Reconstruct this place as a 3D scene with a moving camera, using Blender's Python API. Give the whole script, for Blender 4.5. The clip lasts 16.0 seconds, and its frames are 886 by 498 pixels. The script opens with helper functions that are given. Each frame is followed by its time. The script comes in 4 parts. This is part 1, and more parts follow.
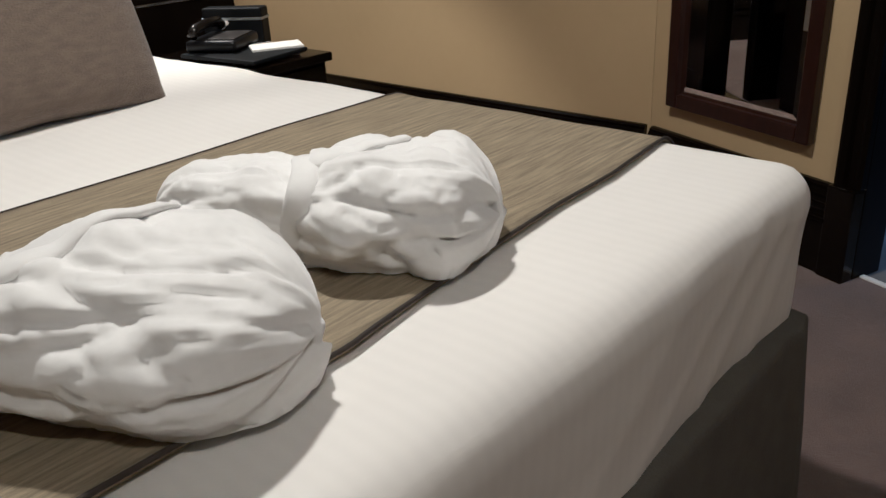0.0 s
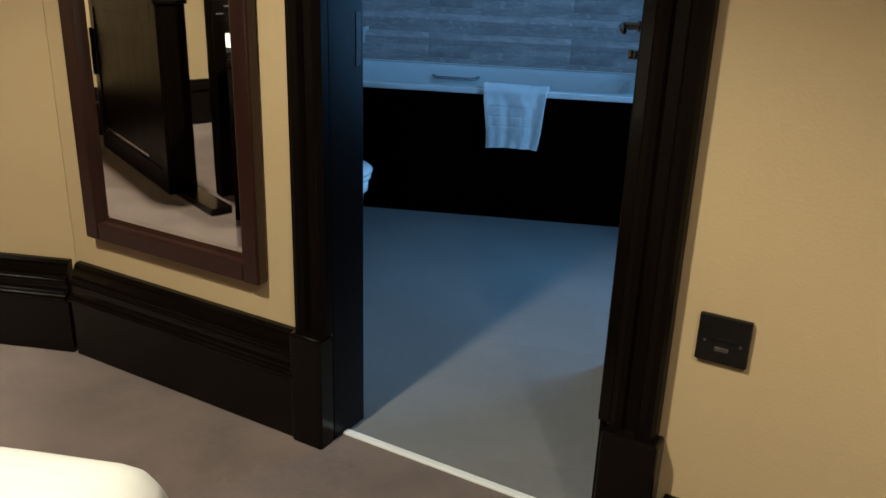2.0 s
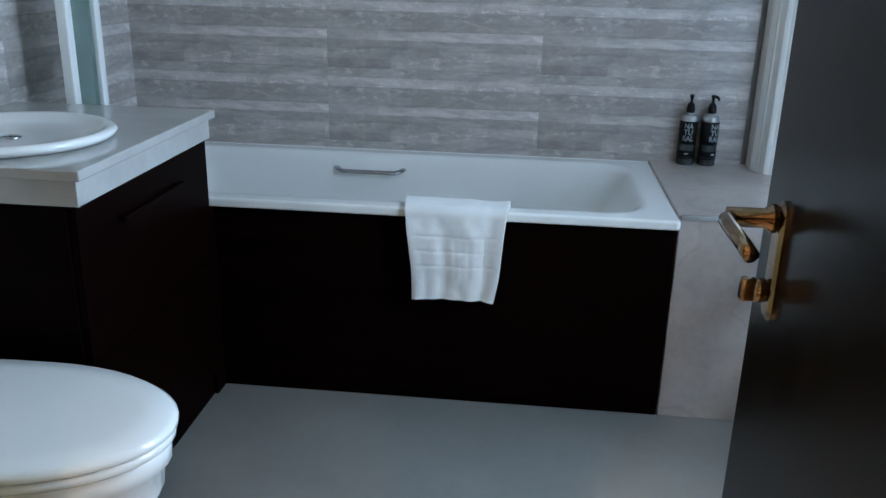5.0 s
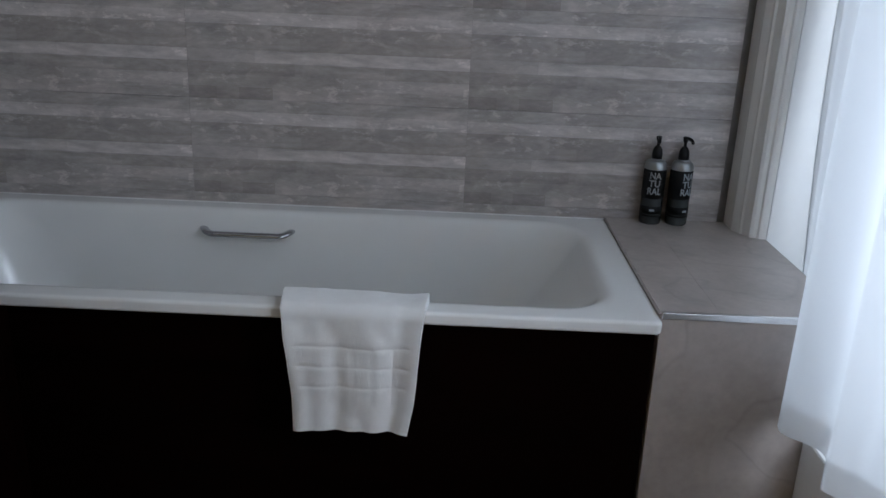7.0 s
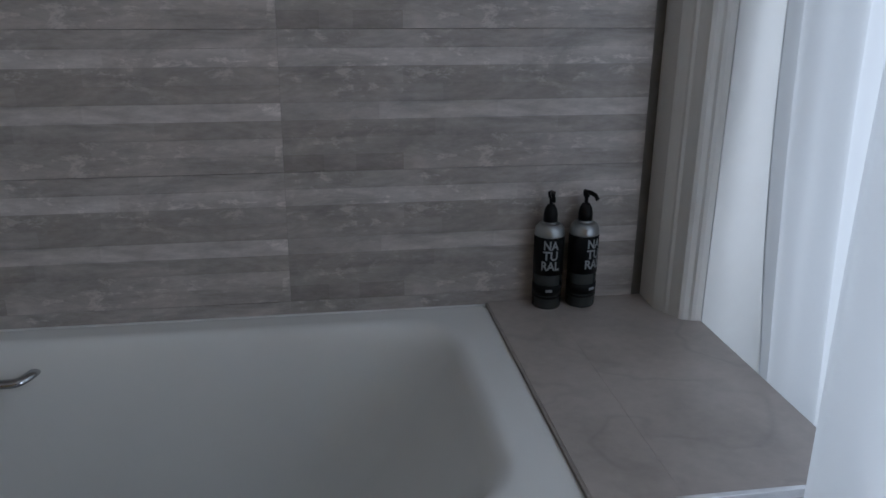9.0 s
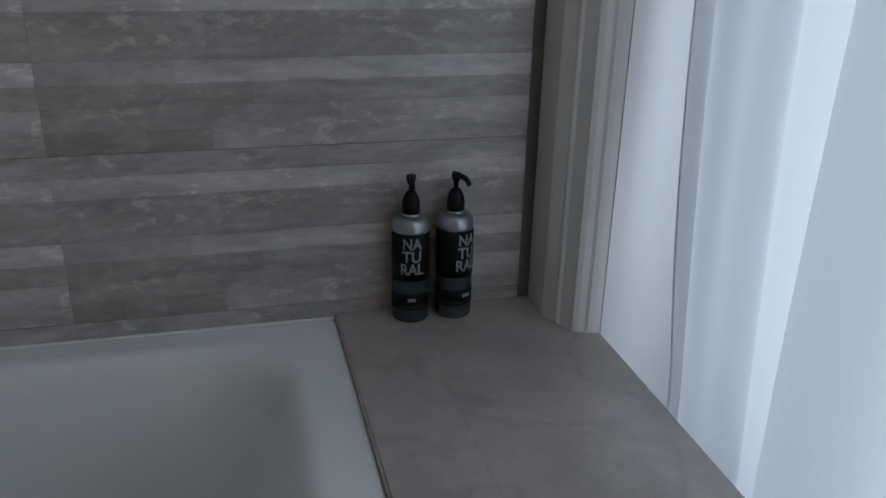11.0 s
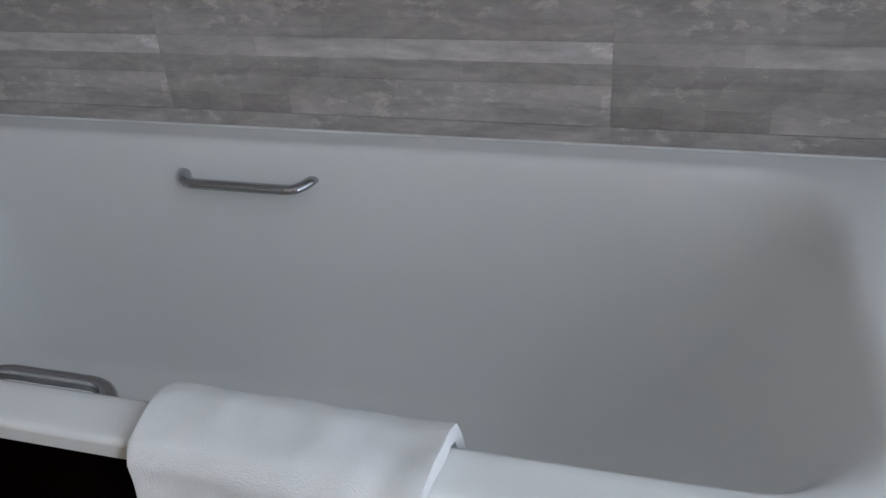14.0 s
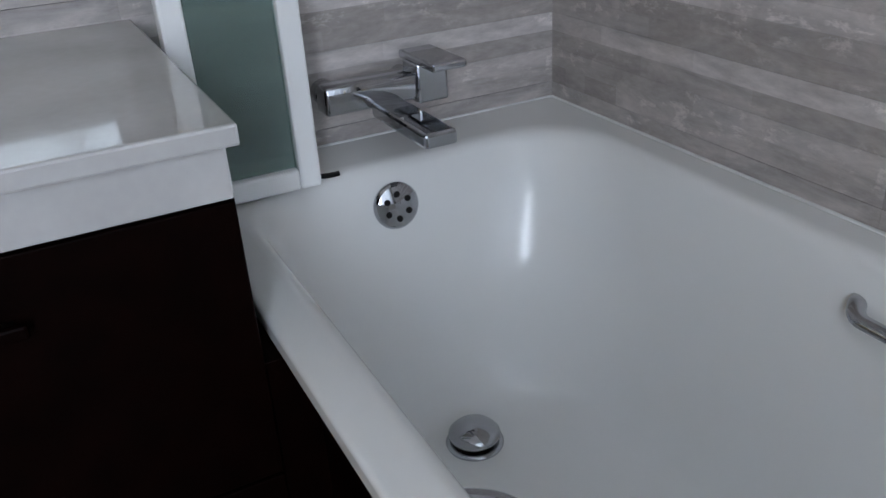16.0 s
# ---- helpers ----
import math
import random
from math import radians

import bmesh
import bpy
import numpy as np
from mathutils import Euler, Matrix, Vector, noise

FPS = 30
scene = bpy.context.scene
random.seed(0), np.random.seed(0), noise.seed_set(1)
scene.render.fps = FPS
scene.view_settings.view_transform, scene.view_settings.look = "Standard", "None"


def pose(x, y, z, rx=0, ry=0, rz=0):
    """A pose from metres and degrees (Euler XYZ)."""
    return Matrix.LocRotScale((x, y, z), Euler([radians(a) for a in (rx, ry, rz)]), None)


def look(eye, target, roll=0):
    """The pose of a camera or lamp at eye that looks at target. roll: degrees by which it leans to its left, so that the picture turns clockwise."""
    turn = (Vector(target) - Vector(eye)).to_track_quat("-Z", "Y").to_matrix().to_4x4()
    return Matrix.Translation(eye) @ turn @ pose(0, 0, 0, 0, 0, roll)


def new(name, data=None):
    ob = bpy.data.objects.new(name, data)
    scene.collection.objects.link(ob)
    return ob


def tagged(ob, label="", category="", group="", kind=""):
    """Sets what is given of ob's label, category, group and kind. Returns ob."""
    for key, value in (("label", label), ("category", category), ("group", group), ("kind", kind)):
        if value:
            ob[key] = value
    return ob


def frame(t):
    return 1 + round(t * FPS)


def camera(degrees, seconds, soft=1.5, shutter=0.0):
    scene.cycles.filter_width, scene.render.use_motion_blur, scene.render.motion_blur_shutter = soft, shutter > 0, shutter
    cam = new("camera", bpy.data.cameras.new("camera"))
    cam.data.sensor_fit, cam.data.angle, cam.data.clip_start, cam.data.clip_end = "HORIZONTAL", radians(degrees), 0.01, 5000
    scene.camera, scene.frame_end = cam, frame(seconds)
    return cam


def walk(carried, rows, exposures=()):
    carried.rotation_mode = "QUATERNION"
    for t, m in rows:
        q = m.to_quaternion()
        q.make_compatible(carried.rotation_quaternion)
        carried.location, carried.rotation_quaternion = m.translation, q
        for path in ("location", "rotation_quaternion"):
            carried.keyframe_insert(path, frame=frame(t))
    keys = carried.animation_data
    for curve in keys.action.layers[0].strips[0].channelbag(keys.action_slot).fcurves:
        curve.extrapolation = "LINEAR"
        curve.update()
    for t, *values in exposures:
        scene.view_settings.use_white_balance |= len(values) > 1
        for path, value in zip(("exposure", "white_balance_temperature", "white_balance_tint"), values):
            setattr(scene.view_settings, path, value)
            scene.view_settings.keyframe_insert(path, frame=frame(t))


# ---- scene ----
cam = camera(55.7, 16.0)
PATH = [
    (0, (-0.222, -4.839, 1.145), (-1.448, -3.488, 0.326), -3.1),
    (0.5, (-0.177, -4.777, 1.144), (-1.228, -3.282, 0.33), -0.6),
    (1, (-0.236, -4.583, 1.126), (-0.893, -2.861, 0.35), 2.4),
    (1.5, (-0.3, -4.362, 1.136), (-0.67, -2.543, 0.393), 1.5),
    (2, (-0.294, -4.095, 1.136), (-0.586, -2.244, 0.439), 1.9),
    (2.5, (-0.284, -3.84, 1.157), (-0.57, -1.984, 0.468), 1.5),
    (3, (-0.349, -3.571, 1.159), (-0.601, -1.71, 0.47), 0.7),
    (3.5, (-0.411, -3.349, 1.154), (-0.624, -1.48, 0.474), 1.2),
    (4, (-0.383, -3.111, 1.152), (-0.611, -1.234, 0.501), 1.2),
    (4.2, (-0.372, -3.024, 1.152), (-0.611, -1.147, 0.506), 1.0),
    (6.3, (-0.415, -2.26, 1.166), (-0.501, -0.375, 0.504), 2.1),
    (6.5, (-0.385, -2.211, 1.153), (-0.485, -0.321, 0.506), 1.8),
    (7, (-0.391, -2.054, 1.148), (-0.406, -0.157, 0.512), 2.4),
    (7.5, (-0.425, -1.906, 1.148), (-0.321, -0.009, 0.524), 1.4),
    (8, (-0.402, -1.767, 1.127), (-0.248, 0.13, 0.513), 1.2),
    (8.5, (-0.32, -1.592, 1.113), (-0.13, 0.307, 0.514), -0.1),
    (9, (-0.314, -1.418, 1.177), (-0.012, 0.444, 0.5145), 0.6),
    (9.5, (-0.24, -1.236, 1.167), (0.198, 0.604, 0.516), 1.1),
    (9.7, (-0.243, -1.178, 1.174), (0.293, 0.632, 0.513), 1.6),
    (11.8, (-0.077, -1.09, 1.117), (0.354, 0.66, 0.25), 1.4),
    (12, (-0.144, -1.08, 1.139), (0.321, 0.652, 0.255), 3.0),
    (12.5, (-0.205, -1.083, 1.121), (0.003, 0.708, 0.257), 1.2),
    (13, (-0.24, -1.077, 1.113), (-0.28, 0.652, 0.107), -1.2),
    (13.5, (-0.242, -1.104, 1.058), (-0.472, 0.585, 0.011), -2.7),
    (14, (-0.263, -1.088, 1.051), (-0.791, 0.544, 0.021), -4.5),
    (14.5, (-0.279, -1.072, 1.052), (-1.088, 0.454, 0.044), -5.8),
    (15, (-0.374, -0.983, 1.019), (-1.508, 0.351, 0.053), -5.3),
    (15.5, (-0.446, -0.880, 1.005), (-1.861, 0.172, 0.061), -3.8),
    (16, (-0.500, -0.818, 1.004), (-2.100, -0.038, 0.092), -3.6),
]
walk(cam, [(t, look(e, g, r)) for t, e, g, r in PATH], exposures=[
    (0.0, -0.45, 3740, 10), (0.5, -0.42, 3840, 8), (1.0, -0.25, 3760, 3), (1.5, -0.12, 3660, 4), (2.0, 0.45, 3940, -1), (2.5, 0.92, 3890, -4), (3.0, 1.27, 3950, -7), (3.5, 1.50, 4480, -5),
    (4.2, 1.84, 5200, 0), (5.4, 1.58, 6100, 15), (6.5, 1.24, 6750, 20), (7.5, 0.80, 6750, 22), (9.0, 0.57, 6750, 22), (12.0, 0.50, 6800, 20), (13.0, 1.22, 7000, 22),
    (13.5, 1.42, 7000, 22), (14.5, 1.46, 6950, 23), (16.0, 1.62, 6950, 23)])

# ---- world and large lights ----
world = bpy.data.worlds.new("sky")
scene.world = world
world.use_nodes = True
wn = world.node_tree.nodes
sky = wn.new("ShaderNodeTexSky")
sky.sky_type = "NISHITA"
sky.sun_disc = False
sky.sun_elevation = radians(28)
sky.sun_rotation = radians(200)
wn["Background"].inputs["Strength"].default_value = 0.10
world.node_tree.links.new(sky.outputs["Color"], wn["Background"].inputs["Color"])


def lamp(name, kind, place, watts, colour, size=0.1, target=None, size_y=None):
    data = bpy.data.lights.new(name, kind)
    data.energy = watts
    data.color = colour
    if kind == "AREA":
        data.shape = "RECTANGLE"
        data.size, data.size_y = size, size_y or size
    else:
        data.shadow_soft_size = size
    ob = new(name, data)
    ob.matrix_world = look(place, target) if target else Matrix.Translation(place)
    return ob


WARM = (1.0, 0.62, 0.27)


def downlight(name, x, y, watts, cone):
    data = bpy.data.lights.new(name, "SPOT")
    data.energy, data.color, data.shadow_soft_size = watts, WARM, 0.06
    data.spot_size, data.spot_blend = radians(cone), 0.35
    ob = new(name, data)
    ob.matrix_world = Matrix.Translation((x, y, 2.50))
    return ob


downlight("downlight_bed", -1.44, -3.95, 238, 113)
downlight("downlight_room", 0.42, -4.95, 96, 128)
downlight("downlight_aisle", -3.25, -3.15, 330, 78)
# daylight in the bare half of the bathroom window, beside the drawn net curtain
DAY = (0.66, 0.85, 1.0)
lamp("window_daylight", "AREA", (0.50, -1.37, 1.20), 8.9, DAY, 0.42, (-1.0, -1.37, 1.15), 1.15)
lamp("curtain_daylight", "AREA", (0.55, -0.70, 1.42), 6.0, DAY, 0.72, (-1.0, -0.70, 1.40), 1.80)

# ---- materials ----


def material(name):
    m = bpy.data.materials.new(name)
    m.use_nodes = True
    return m, m.node_tree.nodes, m.node_tree.links, m.node_tree.nodes["Principled BSDF"]


def surface(name, base, dark=None, rough=0.5, metal=0.0, scale=8.0, stretch=(1, 1, 1), bump=0.0, bump_scale=200.0, spread=0.5,
            bump_stretch=None, coords="Object", sheen=0.0, rough_var=0.06, coat=0.0, piece_var=0.0, spec=0.5):
    """A two-scale surface: broad mottling between two colours, fine grain, fine relief and uneven gloss."""
    m, n, l, bsdf = material(name)
    tc = n.new("ShaderNodeTexCoord")
    mp = n.new("ShaderNodeMapping")
    mp.inputs["Scale"].default_value = stretch
    l.new(tc.outputs[coords], mp.inputs["Vector"])
    big = n.new("ShaderNodeTexNoise")
    big.inputs["Scale"].default_value = scale
    big.inputs["Detail"].default_value = 6
    l.new(mp.outputs["Vector"], big.inputs["Vector"])
    small = n.new("ShaderNodeTexNoise")
    small.inputs["Scale"].default_value = scale * 9
    small.inputs["Detail"].default_value = 4
    l.new(mp.outputs["Vector"], small.inputs["Vector"])
    add = n.new("ShaderNodeMath")
    add.operation = "MULTIPLY_ADD"
    add.inputs[1].default_value = 0.35
    l.new(small.outputs["Fac"], add.inputs[0])
    l.new(big.outputs["Fac"], add.inputs[2])
    ramp = n.new("ShaderNodeMapRange")
    ramp.inputs["From Min"].default_value = 0.675 - spread / 2
    ramp.inputs["From Max"].default_value = 0.675 + spread / 2
    l.new(add.outputs[0], ramp.inputs["Value"])
    mix = n.new("ShaderNodeMix")
    mix.data_type = "RGBA"
    d = dark or tuple(c * 0.75 for c in base)
    mix.inputs[6].default_value = (*d, 1)
    mix.inputs[7].default_value = (*base, 1)
    l.new(ramp.outputs["Result"], mix.inputs["Factor"])
    out = mix.outputs[2]
    if piece_var:
        info = n.new("ShaderNodeObjectInfo")
        hsv = n.new("ShaderNodeHueSaturation")
        mr = n.new("ShaderNodeMapRange")
        mr.inputs["To Min"].default_value = 1 - piece_var
        mr.inputs["To Max"].default_value = 1 + piece_var
        l.new(info.outputs["Random"], mr.inputs["Value"])
        l.new(mr.outputs["Result"], hsv.inputs["Value"])
        l.new(out, hsv.inputs["Color"])
        out = hsv.outputs["Color"]
    l.new(out, bsdf.inputs["Base Color"])
    rr = n.new("ShaderNodeMapRange")
    rr.inputs["To Min"].default_value = max(rough - rough_var, 0.02)
    rr.inputs["To Max"].default_value = min(rough + rough_var, 1)
    l.new(big.outputs["Fac"], rr.inputs["Value"])
    l.new(rr.outputs["Result"], bsdf.inputs["Roughness"])
    bsdf.inputs["Metallic"].default_value = metal
    bsdf.inputs["Specular IOR Level"].default_value = spec
    bsdf.inputs["Coat Weight"].default_value = coat
    if sheen:
        bsdf.inputs["Sheen Weight"].default_value = sheen
    if bump:
        fine = n.new("ShaderNodeTexNoise")
        fine.inputs["Scale"].default_value = bump_scale
        fine.inputs["Detail"].default_value = 5
        if bump_stretch:
            mb = n.new("ShaderNodeMapping")
            mb.inputs["Scale"].default_value = bump_stretch
            l.new(tc.outputs[coords], mb.inputs["Vector"])
            l.new(mb.outputs["Vector"], fine.inputs["Vector"])
        else:
            l.new(tc.outputs[coords], fine.inputs["Vector"])
        b = n.new("ShaderNodeBump")
        b.inputs["Strength"].default_value = bump
        b.inputs["Distance"].default_value = 0.004
        l.new(fine.outputs["Fac"], b.inputs["Height"])
        l.new(b.outputs["Normal"], bsdf.inputs["Normal"])
    return m


CREAM = surface("cream_wall_paint", (0.505, 0.385, 0.196), (0.46, 0.348, 0.172), 0.55, scale=2.5, bump=0.12, bump_scale=160, spread=0.7)
WHITE_PAINT = surface("white_gloss_paint", (0.82, 0.82, 0.81), (0.78, 0.78, 0.77), 0.35, scale=5, bump=0.06, bump_scale=60)
CEILING = surface("ceiling_paint", (0.78, 0.77, 0.74), (0.74, 0.73, 0.70), 0.7, scale=3, bump=0.1)
DARK_WOOD = surface("black_brown_stained_wood", (0.0055, 0.0036, 0.0023), (0.003, 0.002, 0.0014), 0.34, scale=6, stretch=(4, 4, 0.4), bump=0.05, bump_scale=60,
                    bump_stretch=(6, 6, 0.5), rough_var=0.1, spec=0.09)
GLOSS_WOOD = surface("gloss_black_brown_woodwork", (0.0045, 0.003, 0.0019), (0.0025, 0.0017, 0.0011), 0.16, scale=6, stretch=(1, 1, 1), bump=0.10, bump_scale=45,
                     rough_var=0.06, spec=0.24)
DOOR_WOOD = surface("dark_veneer_door", (0.012, 0.0105, 0.0095), (0.009, 0.008, 0.007), 0.24, scale=5, stretch=(5, 5, 0.4), bump=0.03, bump_scale=60,
                    bump_stretch=(6, 6, 0.4), rough_var=0.08, spec=0.35)
PANEL_WOOD = surface("wenge_panel_wood", (0.0042, 0.0010, 0.0007), (0.0016, 0.0005, 0.0004), 0.45, scale=5, stretch=(0.5, 5, 5), bump=0.1, bump_scale=70,
                     bump_stretch=(0.5, 6, 6), spec=0.02)
MAHOGANY = surface("red_brown_mahogany", (0.028, 0.009, 0.005), (0.013, 0.005, 0.003), 0.3, scale=7, stretch=(4, 4, 0.5), bump=0.1, bump_scale=80,
                   bump_stretch=(6, 6, 0.6))
CARPET = surface("mauve_brown_carpet", (0.165, 0.115, 0.094), (0.095, 0.065, 0.053), 0.95, scale=6, bump=0.9, bump_scale=420, spread=0.45, sheen=0.25)
FLOOR_GROUT = surface("pale_floor_grout", (0.195, 0.19, 0.182), None, 0.8, scale=30, bump=0.2)
FLOOR_TILE = surface("grey_floor_tile", (0.215, 0.21, 0.20), (0.172, 0.168, 0.16), 0.45, scale=3.5, bump=0.05, bump_scale=120, piece_var=0.02)
GROUT = surface("grey_grout", (0.26, 0.25, 0.24), None, 0.9, scale=30, bump=0.3)
LEDGE_TILE = surface("taupe_stone_tile", (0.475, 0.418, 0.388), (0.33, 0.287, 0.262), 0.36, scale=7.0, bump=0.12, bump_scale=50, spread=0.5, piece_var=0.03)
# hairline veins that wander through the stone
_n, _l, _b = LEDGE_TILE.node_tree.nodes, LEDGE_TILE.node_tree.links, LEDGE_TILE.node_tree.nodes["Principled BSDF"]
_tc = _n.new("ShaderNodeTexCoord")
_v = _n.new("ShaderNodeTexNoise")
for _k, _x in (("Scale", 4.0), ("Detail", 2.5), ("Roughness", 0.5), ("Distortion", 0.3)):
    _v.inputs[_k].default_value = _x
_l.new(_tc.outputs["Object"], _v.inputs["Vector"])
_d = _n.new("ShaderNodeMath")
_d.operation = "SUBTRACT"
_d.inputs[1].default_value = 0.5
_a = _n.new("ShaderNodeMath")
_a.operation = "ABSOLUTE"
_r = _n.new("ShaderNodeMapRange")
_r.inputs["From Max"].default_value = 0.022
_r.inputs["To Min"].default_value = 0.88
_s = _n.new("ShaderNodeVectorMath")
_s.operation = "SCALE"
_l.new(_v.outputs["Fac"], _d.inputs[0])
_l.new(_d.outputs[0], _a.inputs[0])
_l.new(_a.outputs[0], _r.inputs["Value"])
_l.new(_b.inputs["Base Color"].links[0].from_socket, _s.inputs[0])
_l.new(_r.outputs["Result"], _s.inputs["Scale"])
_l.new(_s.outputs["Vector"], _b.inputs["Base Color"])
LEDGE_GROUT = surface("taupe_grout", (0.40, 0.36, 0.335), None, 0.9, scale=30, bump=0.2)
ENAMEL = surface("white_bath_enamel", (0.76, 0.76, 0.745), (0.74, 0.74, 0.725), 0.17, scale=2, rough_var=0.02)
CERAMIC = surface("white_ceramic", (0.80, 0.80, 0.79), (0.78, 0.78, 0.77), 0.12, scale=2, rough_var=0.03, coat=0.3)
CHROME = surface("polished_chrome", (0.45, 0.46, 0.48), (0.40, 0.41, 0.43), 0.045, 1.0, scale=20, rough_var=0.03)
TRIM_METAL = surface("brushed_aluminium", (0.72, 0.72, 0.73), (0.60, 0.60, 0.61), 0.25, 1.0, scale=20, stretch=(1, 20, 20))
WORN_METAL = surface("worn_dark_metal", (0.05, 0.045, 0.042), (0.012, 0.010, 0.009), 0.5, 0.6, scale=40)
BRASS = surface("aged_bronze_fittings", (0.44, 0.33, 0.22), (0.16, 0.105, 0.065), 0.16, 1.0, scale=30)
TERRY = surface("white_terry_cloth", (0.86, 0.855, 0.84), (0.78, 0.775, 0.76), 0.95, scale=14, bump=0.22, bump_scale=1300, sheen=0.6)
TOWEL = surface("white_towel_cloth", (0.77, 0.765, 0.755), (0.70, 0.695, 0.685), 0.95, scale=10, bump=0.35, bump_scale=600, sheen=0.3)
SHEET = surface("white_cotton_sheet", (0.80, 0.78, 0.74), (0.75, 0.73, 0.69), 0.85, scale=3, bump=0.25, bump_scale=40, bump_stretch=(1, 0.35, 1), sheen=0.1)
# faint satin stripes woven into the sheet
_n, _l, _b = SHEET.node_tree.nodes, SHEET.node_tree.links, SHEET.node_tree.nodes["Principled BSDF"]
_tc = _n.new("ShaderNodeTexCoord")
_v = _n.new("ShaderNodeTexWave")
_v.bands_direction = "Y"
for _k, _x in (("Scale", 14.0), ("Distortion", 0.6), ("Detail", 1.0)):
    _v.inputs[_k].default_value = _x
_r = _n.new("ShaderNodeMapRange")
_r.inputs["To Min"].default_value = 0.98
_s = _n.new("ShaderNodeVectorMath")
_s.operation = "SCALE"
_l.new(_tc.outputs["Object"], _v.inputs["Vector"])
_l.new(_v.outputs["Fac"], _r.inputs["Value"])
_l.new(_b.inputs["Base Color"].links[0].from_socket, _s.inputs[0])
_l.new(_r.outputs["Result"], _s.inputs["Scale"])
_l.new(_s.outputs["Vector"], _b.inputs["Base Color"])
RUNNER = surface("taupe_woven_runner", (0.37, 0.31, 0.195), (0.16, 0.133, 0.084), 0.85, scale=8, stretch=(24, 1.4, 5), bump=0.7, bump_scale=90,
                 bump_stretch=(9, 0.8, 9), spread=0.5)
PIPING = surface("dark_brown_piping", (0.035, 0.026, 0.020), None, 0.8, scale=30)
CUSHION = surface("brown_grey_cushion_weave", (0.185, 0.145, 0.105), (0.125, 0.096, 0.07), 0.9, scale=25, stretch=(1, 1, 3), bump=0.9, bump_scale=180,
                  bump_stretch=(1, 1, 2.5), sheen=0.2)
VALANCE = surface("olive_grey_valance", (0.115, 0.108, 0.090), (0.085, 0.080, 0.068), 0.9, scale=20, bump=0.5, bump_scale=300)
BLACK = surface("black_plastic", (0.008, 0.008, 0.009), (0.006, 0.006, 0.007), 0.35, scale=20, spec=0.2)
LABEL_BLACK = surface("matt_black_label", (0.006, 0.0065, 0.008), (0.004, 0.005, 0.006), 0.5, scale=20, spec=0.15)
INK = surface("pale_print", (0.26, 0.285, 0.30), None, 0.6, scale=40)
SILVER = surface("silver_shoulder", (0.42, 0.44, 0.45), (0.32, 0.34, 0.35), 0.30, 0.75, scale=20)
BOTTLE = surface("smoky_bottle_plastic", (0.050, 0.059, 0.061), (0.034, 0.041, 0.043), 0.16, scale=8, spec=0.45)
PURPLE = surface("purple_cloth", (0.10, 0.09, 0.42), (0.06, 0.05, 0.28), 0.8, scale=14, bump=0.4)
PAPER = surface("printed_paper", (0.55, 0.52, 0.46), (0.42, 0.39, 0.34), 0.7, scale=6)
SOCKET = surface("black_nickel_plate", (0.030, 0.026, 0.023), (0.018, 0.016, 0.014), 0.22, 0.6, scale=15)
SEALANT = surface("white_silicone", (0.78, 0.78, 0.77), None, 0.4, scale=20)
COUNTER = surface("pale_polished_stone", (0.45, 0.44, 0.43), (0.38, 0.37, 0.36), 0.10, scale=9, rough_var=0.03, coat=0.2)

MIRROR, _n, _l, _b = material("silvered_mirror")
_b.inputs["Metallic"].default_value = 1.0
_b.inputs["Roughness"].default_value = 0.015
_b.inputs["Base Color"].default_value = (0.91, 0.92, 0.90, 1)

GLASS, _n, _l, _b = material("clear_glass")
_b.inputs["Transmission Weight"].default_value = 1.0
_b.inputs["Roughness"].default_value = 0.02
_b.inputs["Base Color"].default_value = (0.93, 0.97, 0.96, 1)
_b.inputs["IOR"].default_value = 1.45

GREEN_GLASS, _n, _l, _b = material("greenish_screen_glass")
_b.inputs["Transmission Weight"].default_value = 0.75
_b.inputs["Roughness"].default_value = 0.06
_b.inputs["Base Color"].default_value = (0.34, 0.47, 0.44, 1)
_b.inputs["IOR"].default_value = 1.45

# net curtain: part of the daylight passes through the weave
NET, _n, _l, _b = material("white_net_curtain")
_b.inputs["Base Color"].default_value = (0.82, 0.84, 0.85, 1)
_b.inputs["Roughness"].default_value = 0.9
_tr = _n.new("ShaderNodeBsdfTranslucent")
_tr.inputs["Color"].default_value = (0.84, 0.86, 0.88, 1)
_mx = _n.new("ShaderNodeMixShader")
_mx.inputs["Fac"].default_value = 0.45
_l.new(_b.outputs[0], _mx.inputs[1])
_l.new(_tr.outputs[0], _mx.inputs[2])
_l.new(_mx.outputs[0], _n["Material Output"].inputs["Surface"])


